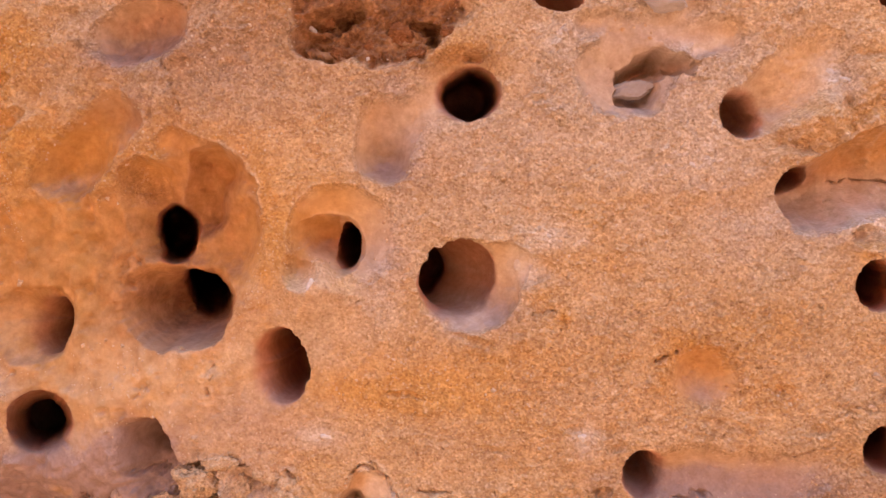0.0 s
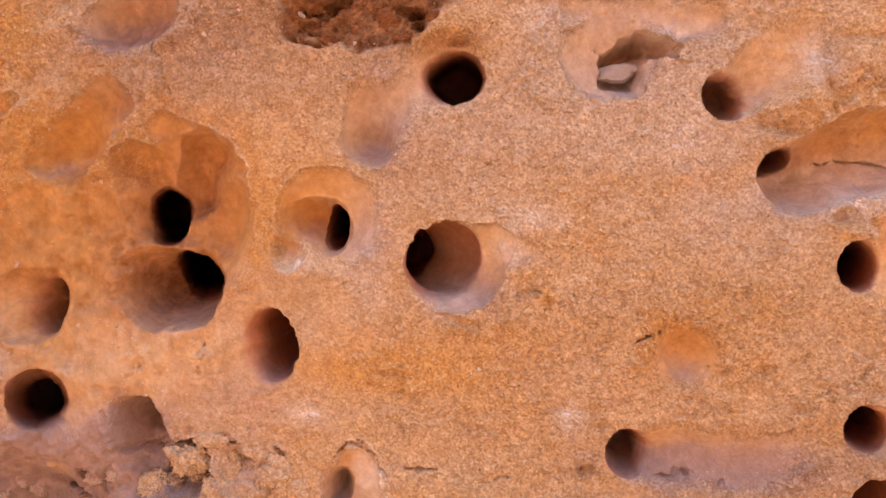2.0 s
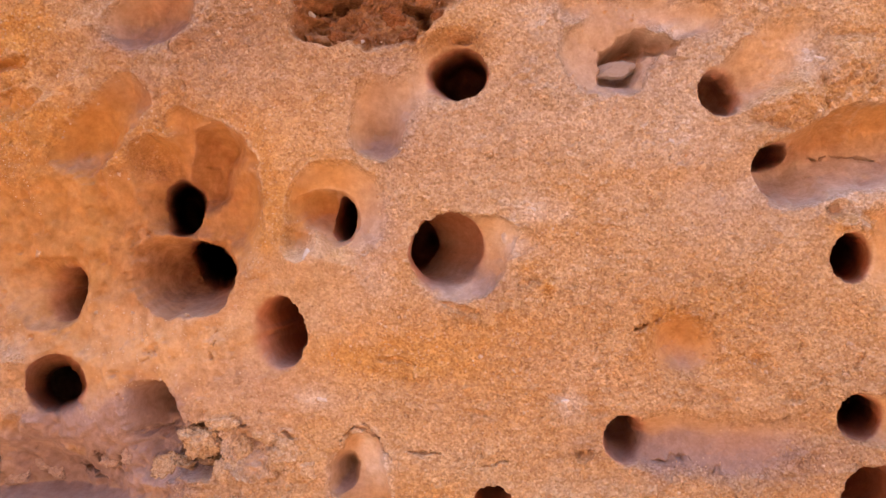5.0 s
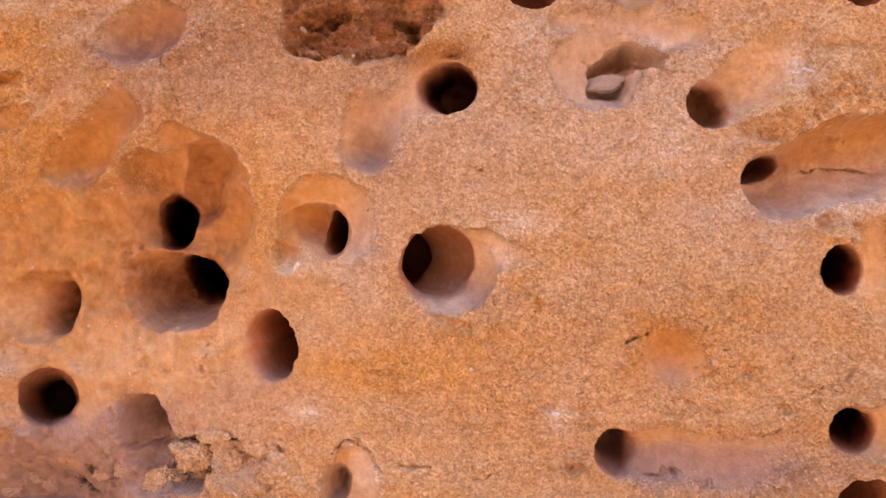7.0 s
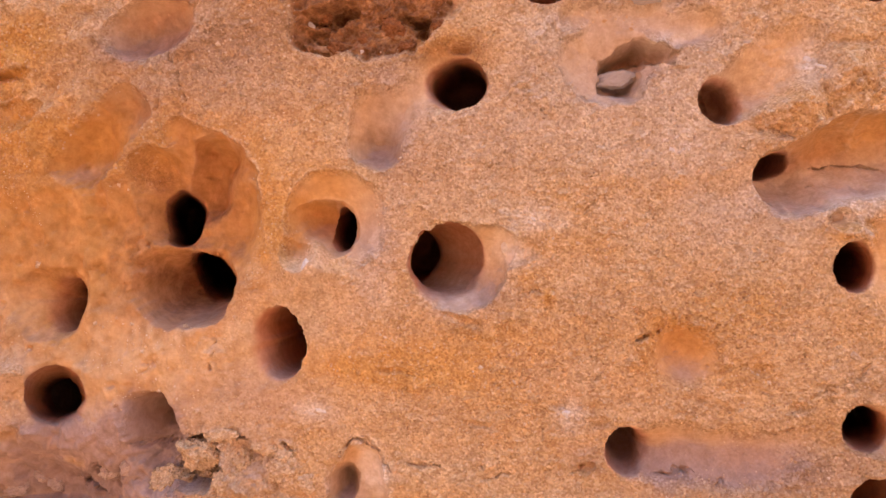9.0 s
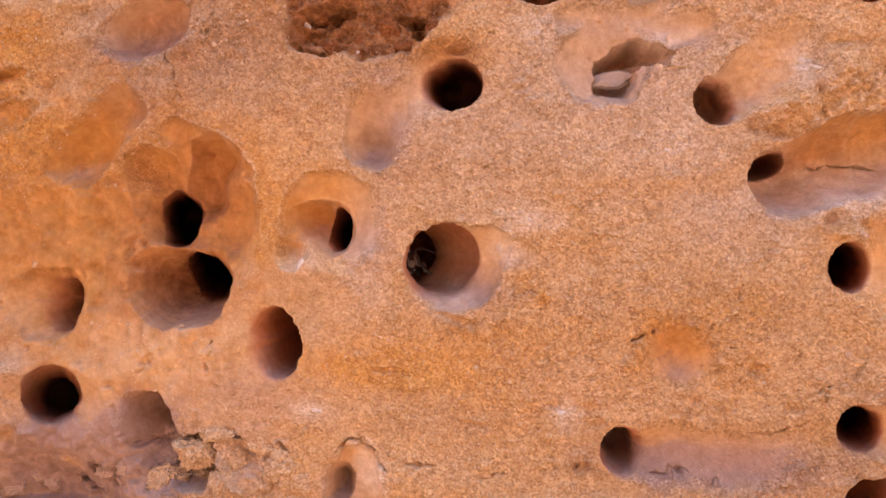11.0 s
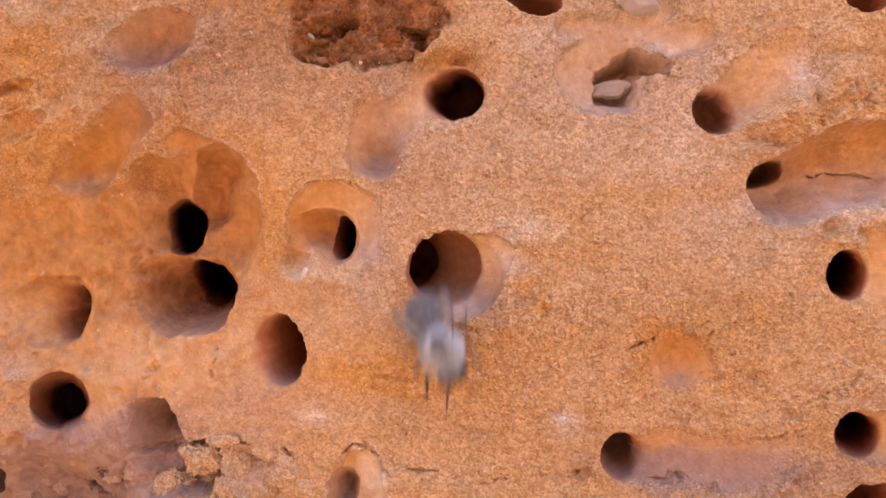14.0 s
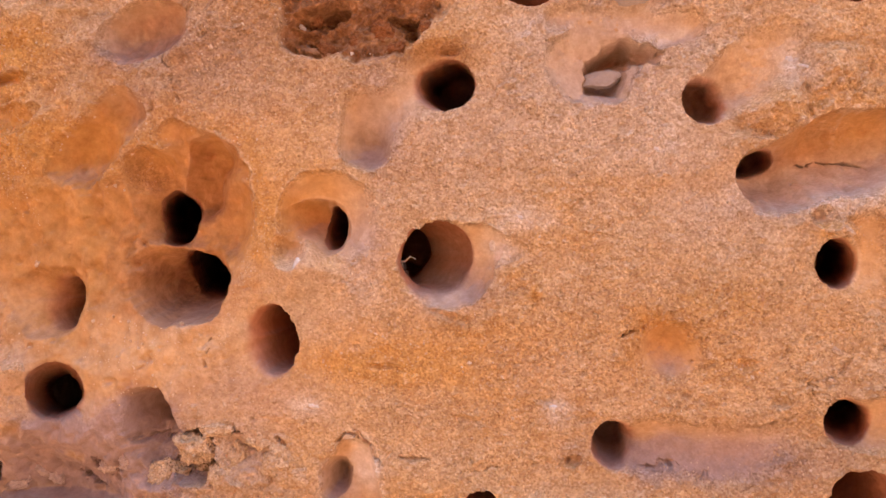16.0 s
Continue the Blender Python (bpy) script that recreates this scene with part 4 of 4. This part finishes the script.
def sand_grains():
    """Loose grains that stick to the face, one object for all."""
    rng = np.random.default_rng(3)
    n = 13000
    x, z = rng.uniform(X0 + 4, X1 - 4, n), rng.uniform(Z0 + 3, Z1 - 3, n)
    coarse = lattice(x, z, 9.0, 80) * 0.6 + lattice(x, z, 3.0, 81) * 0.4 > 0.55
    keep = np.ones(n, bool)
    for cx, cz, rx, rz, *_ in TUNNELS:
        keep &= oval(x, z, cx, cz, rx, rz) > 1.25
    keep &= oval(x, z, -64.3, -31.0, 22, 9) > 1
    x, z, coarse = x[keep], z[keep], coarse[keep]
    y = hollows(x, z)
    keep = y < 1.6
    x, y, z, coarse = x[keep], y[keep], z[keep], coarse[keep]
    n = len(x)
    size = rng.uniform(0.06, 0.13, n) * np.where(coarse & (rng.random(n) < 0.5), rng.uniform(1.3, 3.0, n), 1.0)
    shape = np.array([(1, 0, 0), (-1, 0, 0), (0, 1, 0), (0, -1, 0), (0, 0, 1), (0, 0, -1)], float)
    pts = shape[None] * (size[:, None] * rng.uniform(0.7, 1.3, (n, 3)))[:, None, :]
    a = rng.uniform(0, 6.28, n)
    c, s = np.cos(a)[:, None], np.sin(a)[:, None]
    pts = np.stack([pts[..., 0] * c + pts[..., 2] * s, pts[..., 1] + 0.4 * pts[..., 0], pts[..., 2] * c - pts[..., 0] * s], -1)
    pts += np.stack([x, y + 0.1 * size, z], 1)[:, None]
    faces = np.array([(0, 2, 4), (2, 1, 4), (1, 3, 4), (3, 0, 4), (2, 0, 5), (1, 2, 5), (3, 1, 5), (0, 3, 5)])
    me = bpy.data.meshes.new("sand_grains")
    me.from_pydata((pts.reshape(-1, 3) * MM).tolist(), [], (faces[None] + 6 * np.arange(n)[:, None, None]).reshape(-1, 3).tolist())
    me.materials.append(GRAIN)
    tagged(new("sand_grains", me), "loose pale and rusty sand grains on the wall", "sand", kind="stuff")


def grain_material():
    m, nt, b = material("quartz_grain", 0.55)
    info = nt.nodes.new("ShaderNodeNewGeometry")
    r = info.outputs["Random Per Island"]
    col = mixed(nt, ramp(nt, r, 0.2, 0.8), (0.46, 0.25, 0.11), (0.56, 0.38, 0.23))
    nt.links.new(mixed(nt, ramp(nt, r, 0.9, 1.0), col, (0.62, 0.46, 0.31)), b.inputs["Base Color"])
    return m


GRAIN = grain_material()
sand_grains()


# ---- the bees ----
def plain(name, color, rough, scale=0, dark=0.5, spec=0.4):
    m, nt, b = material(name, rough)
    b.inputs["Specular IOR Level"].default_value = spec
    if scale:
        t = texture(nt, "ShaderNodeTexNoise", scale, 0, 4)
        nt.links.new(mixed(nt, t, tuple(c * dark for c in color), color), b.inputs["Base Color"])
    else:
        b.inputs["Base Color"].default_value = (*color, 1)
    return m


CHITIN = plain("bee_chitin", (0.045, 0.030, 0.025), 0.45, 3000)
GREY = plain("bee_abdomen", (0.115, 0.105, 0.105), 0.6, 2500, 0.6)
EYE = plain("bee_eye", (0.060, 0.054, 0.060), 0.30, 5000, 0.7)
FUR = plain("bee_fur", (0.80, 0.77, 0.75), 0.9, 1500, 0.7, 0.1)
BAND = plain("bee_band_fur", (0.34, 0.31, 0.295), 0.9, 1500, 0.7, 0.1)
FACE = plain("bee_face", (0.34, 0.30, 0.26), 0.6, 3000, 0.7)
LEGS = plain("bee_leg", (0.075, 0.060, 0.055), 0.6, 2500, 0.4)
DUSTY = plain("bee_leg_dusty", (0.62, 0.55, 0.46), 0.85, 2500, 0.7)


def wing_material():
    m, nt, b = material("bee_wing", 0.3)
    b.inputs["Base Color"].default_value = (0.30, 0.25, 0.20, 1)
    b.inputs["Alpha"].default_value = 0.35
    return m


WING = wing_material()


def ball(x, y, z, rx, ry, rz, cuts=3, wobble=0.0):
    bm = bmesh.new()
    bmesh.ops.create_icosphere(bm, subdivisions=cuts, radius=1.0)
    for v in bm.verts:
        k = 1 + wobble * noise.noise(v.co * 3)
        v.co = Vector((x + v.co.x * rx * k, y + v.co.y * ry * k, z + v.co.z * rz * k)) * MM
    return bm


def tube(points, radii, sides=8):
    """A jointed limb through points, in mm."""
    bm = bmesh.new()
    pts, rings = [Vector(p) for p in points], []
    for i, p in enumerate(pts):
        way = (pts[min(i + 1, len(pts) - 1)] - pts[max(i - 1, 0)]).normalized()
        side = way.cross(Vector((0.3, 0.2, 0.93))).normalized()
        up = way.cross(side)
        rings.append([bm.verts.new((p + (side * math.cos(a) + up * math.sin(a)) * radii[i]) * MM) for a in (2 * math.pi * k / sides for k in range(sides))])
    for r, q in zip(rings, rings[1:]):
        for k in range(sides):
            bm.faces.new((r[k - 1], r[k], q[k], q[k - 1]))
    bm.faces.new(rings[0][::-1])
    bm.faces.new(rings[-1])
    bmesh.ops.recalc_face_normals(bm, faces=bm.faces)
    return bm


def hairs(rng, n, shape, keep, length, wide=0.07, back=0.4):
    """Standing hairs on an egg shape (x, y, z, rx, ry, rz); keep tells which directions bear them."""
    bm = bmesh.new()
    cx, cy, cz, rx, ry, rz = shape
    while n > 0:
        d = Vector((rng.gauss(0, 1), rng.gauss(0, 1), rng.gauss(0, 1))).normalized()
        if not keep(d):
            continue
        n -= 1
        p = Vector((cx + d.x * rx, cy + d.y * ry, cz + d.z * rz)) * 0.98
        out = (d + Vector((-back, 0, 0)) + Vector((rng.gauss(0, 0.25), rng.gauss(0, 0.25), rng.gauss(0, 0.25)))).normalized()
        tip = p + out * length * rng.uniform(0.6, 1.1)
        side = out.cross(Vector((rng.gauss(0, 1), rng.gauss(0, 1), rng.gauss(0, 1)))).normalized() * wide
        other = out.cross(side)
        base = [bm.verts.new((p + o) * MM) for o in (side, -0.5 * side + 0.87 * other, -0.5 * side - 0.87 * other)]
        top = bm.verts.new(tip * MM)
        for k in range(3):
            bm.faces.new((base[k - 1], base[k], top))
    return bm


def build_bee(label, seed, reaching=False):
    """A stout grey-haired digger bee; its head points along +x, its back along +z, millimetres round the thorax."""
    rng = random.Random(seed)
    bee = new("bee")
    tagged(bee, label, "bee", "bees of the burrow")
    bee.scale = (0.88, 0.88, 0.88)
    thorax = part("thorax", ball(0, 0, 0, 2.7, 2.5, 2.3), CHITIN, bee)
    part("fur", hairs(rng, 5200, (0, 0, 0, 2.7, 2.5, 2.3), lambda d: not (d.z > 0.80 and d.x < 0.1), 1.25, 0.055), FUR, thorax, "dense pale grey hair")
    head = part("head", ball(3.55, 0, -0.35, 1.25, 2.05, 1.75), CHITIN, bee)
    part("fur", hairs(rng, 1300, (3.4, 0, -0.25, 1.2, 1.9, 1.75), lambda d: d.x < 0.35 and abs(d.y) < 0.85 or d.z > 0.75, 0.75, 0.045, 0.1), FUR, head, "pale grey hair")
    for s in (1, -1):
        part("eye", ball(3.75, s * 1.50, -0.3, 1.05, 0.92, 1.60), EYE, head, "large grey glossy eye")
        if not reaching:
            part("antenna", tube(((4.6, s * 0.45, 0.1), (5.2, s * 0.9, 0.9), (5.6, s * 1.3, 1.2), (6.4, s * 1.9, 0.8), (7.3, s * 2.5, 0.1), (7.9, s * 2.8, -0.5)), (0.13, 0.13, 0.16, 0.17, 0.16, 0.10)), CHITIN, head)
        part("mandible", tube(((4.3, s * 0.95, -1.6), (4.6, s * 0.75, -2.1), (4.75, s * 0.2, -2.5)), (0.30, 0.25, 0.10)), CHITIN, head)
        part("face_stripe", tube(((4.72, s * 0.75, 0.35), (4.85, s * 0.8, -0.5), (4.6, s * 0.85, -1.4)), (0.10, 0.20, 0.14)), FACE, head, "cream-coloured stripe beside the face")
    part("clypeus", ball(4.45, 0, -1.0, 0.55, 0.65, 0.75), FACE, head, "cream-coloured bulging face plate")
    abdomen = part("abdomen", ball(-5.6, 0, -0.5, 3.7, 2.75, 2.4, 4), GREY, bee)
    for k in range(4):
        x = -3.6 - 1.45 * k
        q = math.sqrt(max(0.05, 1 - ((x + 5.6) / 3.7) ** 2))
        part("band", hairs(rng, 330, (x, 0, -0.5, 0.25, 2.75 * q, 2.4 * q), lambda d: abs(d.x) < 0.5, 0.75, 0.08, 0.9), BAND, abdomen, "pale hair band")
    for s in (1, -1):
        for k, (x, ahead) in enumerate(((1.5, 2.6), (0.2, 0.4), (-1.2, -2.6))):
            long = 1.0 + 0.12 * k
            knee = (x + 0.35 * ahead, s * 3.4 * long, -0.6)
            if reaching and k == 0 and s == -1:
                pts = ((x, s * 1.4, -1.2), (x + 1.6, s * 2.6, -0.4), (x + 4.4, s * 3.3, 0.5), (x + 7.4, s * 3.7, 0.2), (x + 8.8, s * 4.0, 0.9), (x + 9.7, s * 3.9, 0.4))
                mat = DUSTY
            else:
                pts = ((x, s * 1.4, -1.4), (x + 0.15 * ahead, s * 2.4, -1.5), knee, (x + 0.6 * ahead, s * 4.0 * long, -2.2), (x + 0.95 * ahead, s * 4.3 * long, -3.3), (x + 1.25 * ahead, s * 4.6 * long, -3.6))
                mat = LEGS
            leg = part("leg", tube(pts, ((0.34, 0.30, 0.16, 0.15, 0.10, 0.07) if mat is DUSTY else (0.34, 0.36, 0.26, 0.24, 0.14, 0.10))), mat, bee, "dusty pale leg" if mat is DUSTY else "")
            if mat is LEGS:
                part("brush", hairs(rng, 90, (pts[3][0], pts[3][1], pts[3][2] + 0.5, 0.24, 0.24, 0.9), lambda d: True, 0.4, 0.05, 0.2), BAND, leg, "pale leg hair")
        for k, (long, wide) in enumerate(((8.5, 2.6), (5.6, 2.0))):
            bm = bmesh.new()
            ring = []
            for i in range(28):
                a = 2 * math.pi * i / 28
                u = 0.5 - 0.5 * math.cos(a)
                w = 0.5 * wide * math.sin(a) * (0.45 + 0.75 * u)
                ring.append((-0.2 - 0.5 * k - long * u * 0.94, s * (1.9 + 0.22 * long * u + w * 0.8), 1.7 - 0.35 * k - 0.5 * u + 0.12 * w * s))
            top = [bm.verts.new(Vector(p) * MM) for p in ring]
            low = [bm.verts.new((Vector(p) - Vector((0, 0, 0.04))) * MM) for p in ring]
            bm.faces.new(top)
            bm.faces.new(low[::-1])
            for i in range(28):
                bm.faces.new((top[i - 1], low[i - 1], low[i], top[i]))
            bmesh.ops.recalc_face_normals(bm, faces=bm.faces)
            wing = part("wing", bm, WING, bee, "clear smoky wing")
            veins = tube([Vector(ring[i]) + Vector((0, 0, 0.03)) for i in range(1, 15)], [0.08] * 14, 5)
            part("vein", veins, CHITIN, wing)
    return bee


BEE = build_bee("grey-haired digger bee coming out of its burrow", 5)
MATE = build_bee("second digger bee deep in the burrow, one dusty leg out", 9, reaching=True)


def heading(x, y, z, ahead, back):
    """A pose in mm from where the head points and where the back faces."""
    a = Vector(ahead).normalized()
    s = Vector(back).cross(a).normalized()
    u = a.cross(s)
    m = Matrix((a, s, u)).transposed().to_4x4()
    m.translation = Vector((x, y, z)) * MM
    return m


def motions():
    out, up = (0.62, -0.74, -0.25), (0.15, -0.25, 0.95)
    deep = heading(-21.1, 25.0, -4.9, (0.8, -0.6, 0), (0, 0, 1))
    walk(BEE, [
        (0.0, deep), (9.2, deep),
        (11.0, heading(-15.2, 14.5, -4.5, (0.7, -0.65, 0.3), (0.2, -0.3, 0.9))),
        (11.5, heading(-14.4, 14.8, -4.4, (0.75, -0.6, 0.25), (0.1, -0.3, 0.95))),
        (12.0, heading(-13.9, 14.2, -3.9, (0.68, -0.68, 0.0), (0.3, -0.2, 0.95))),
        (12.5, heading(-13.6, 13.4, -3.6, (0.7, -0.7, -0.1), (0.3, -0.1, 0.95))),
        (12.8, heading(-9.6, 6.4, -3.3, out, up)),
        (13.1, heading(-8.6, 5.2, -3.5, out, up)),
        (13.5, heading(-7.9, 4.0, -3.5, (0.58, -0.74, -0.35), (0.1, -0.35, 0.9))),
        (13.65, heading(-7.0, 3.5, -5.0, (0.15, -0.62, -0.75), (0.0, -0.8, 0.6))),
        (13.8, heading(-6.6, 1.0, -6.8, (0.08, -0.55, -0.83), (0.0, -0.83, 0.55))),
        (13.9, heading(-7.0, -3.0, -8.4, (0.20, -0.42, -0.88), (0.0, -0.88, 0.45))),
        (13.967, heading(-6.8, -4.5, -9.4, (0.32, -0.34, -0.88), (0.0, -0.91, 0.38))),
        (14.0, heading(-6.4, -7.5, -13.2, (0.44, -0.30, -0.85), (0.0, -0.93, 0.35))),
        (14.033, heading(-6.3, -15.0, -22.0, (0.36, -0.34, -0.86), (0.0, -0.92, 0.38))),
        (14.1, heading(-6, -50, -78, (0.2, -0.6, -0.75), (0.0, -0.75, 0.6))),
        (14.4, heading(20, -400, -350, (0.2, -0.9, -0.3), (0, -0.3, 0.95))),
        (15.0, heading(80, -1500, -595.5, (0.2, -0.98, 0), (0, 0, 1))),
        (16.0, heading(80, -1500, -595.5, (0.2, -0.98, 0), (0, 0, 1)))])
    back = heading(-24.2, 29.0, -5.0, (0.8, -0.6, 0), (0, 0, 1))
    near = heading(-16.5, 10.8, -4.8, (0.86, -0.5, 0.1), (0, 0, 1))
    walk(MATE, [
        (0.0, back), (5.0, back), (6.0, heading(-16.2, 10.8, -5.4, (0.86, -0.5, 0.05), (0, 0, 1))), (6.45, heading(-16.6, 10.8, -4.6, (0.86, -0.5, 0.05), (0, 0, 1))), (6.9, back), (14.0, back),
        (14.3, heading(-17.0, 10.8, -4.6, (0.86, -0.5, -0.1), (0, 0.1, 1))), (14.7, near),
        (15.1, heading(-16.4, 10.8, -4.6, (0.86, -0.5, 0.2), (0, 0, 1))), (15.3, near), (15.6, heading(-16.2, 10.8, -5.1, (0.86, -0.5, 0.0), (0, 0.1, 1))), (16.0, near)])


motions()
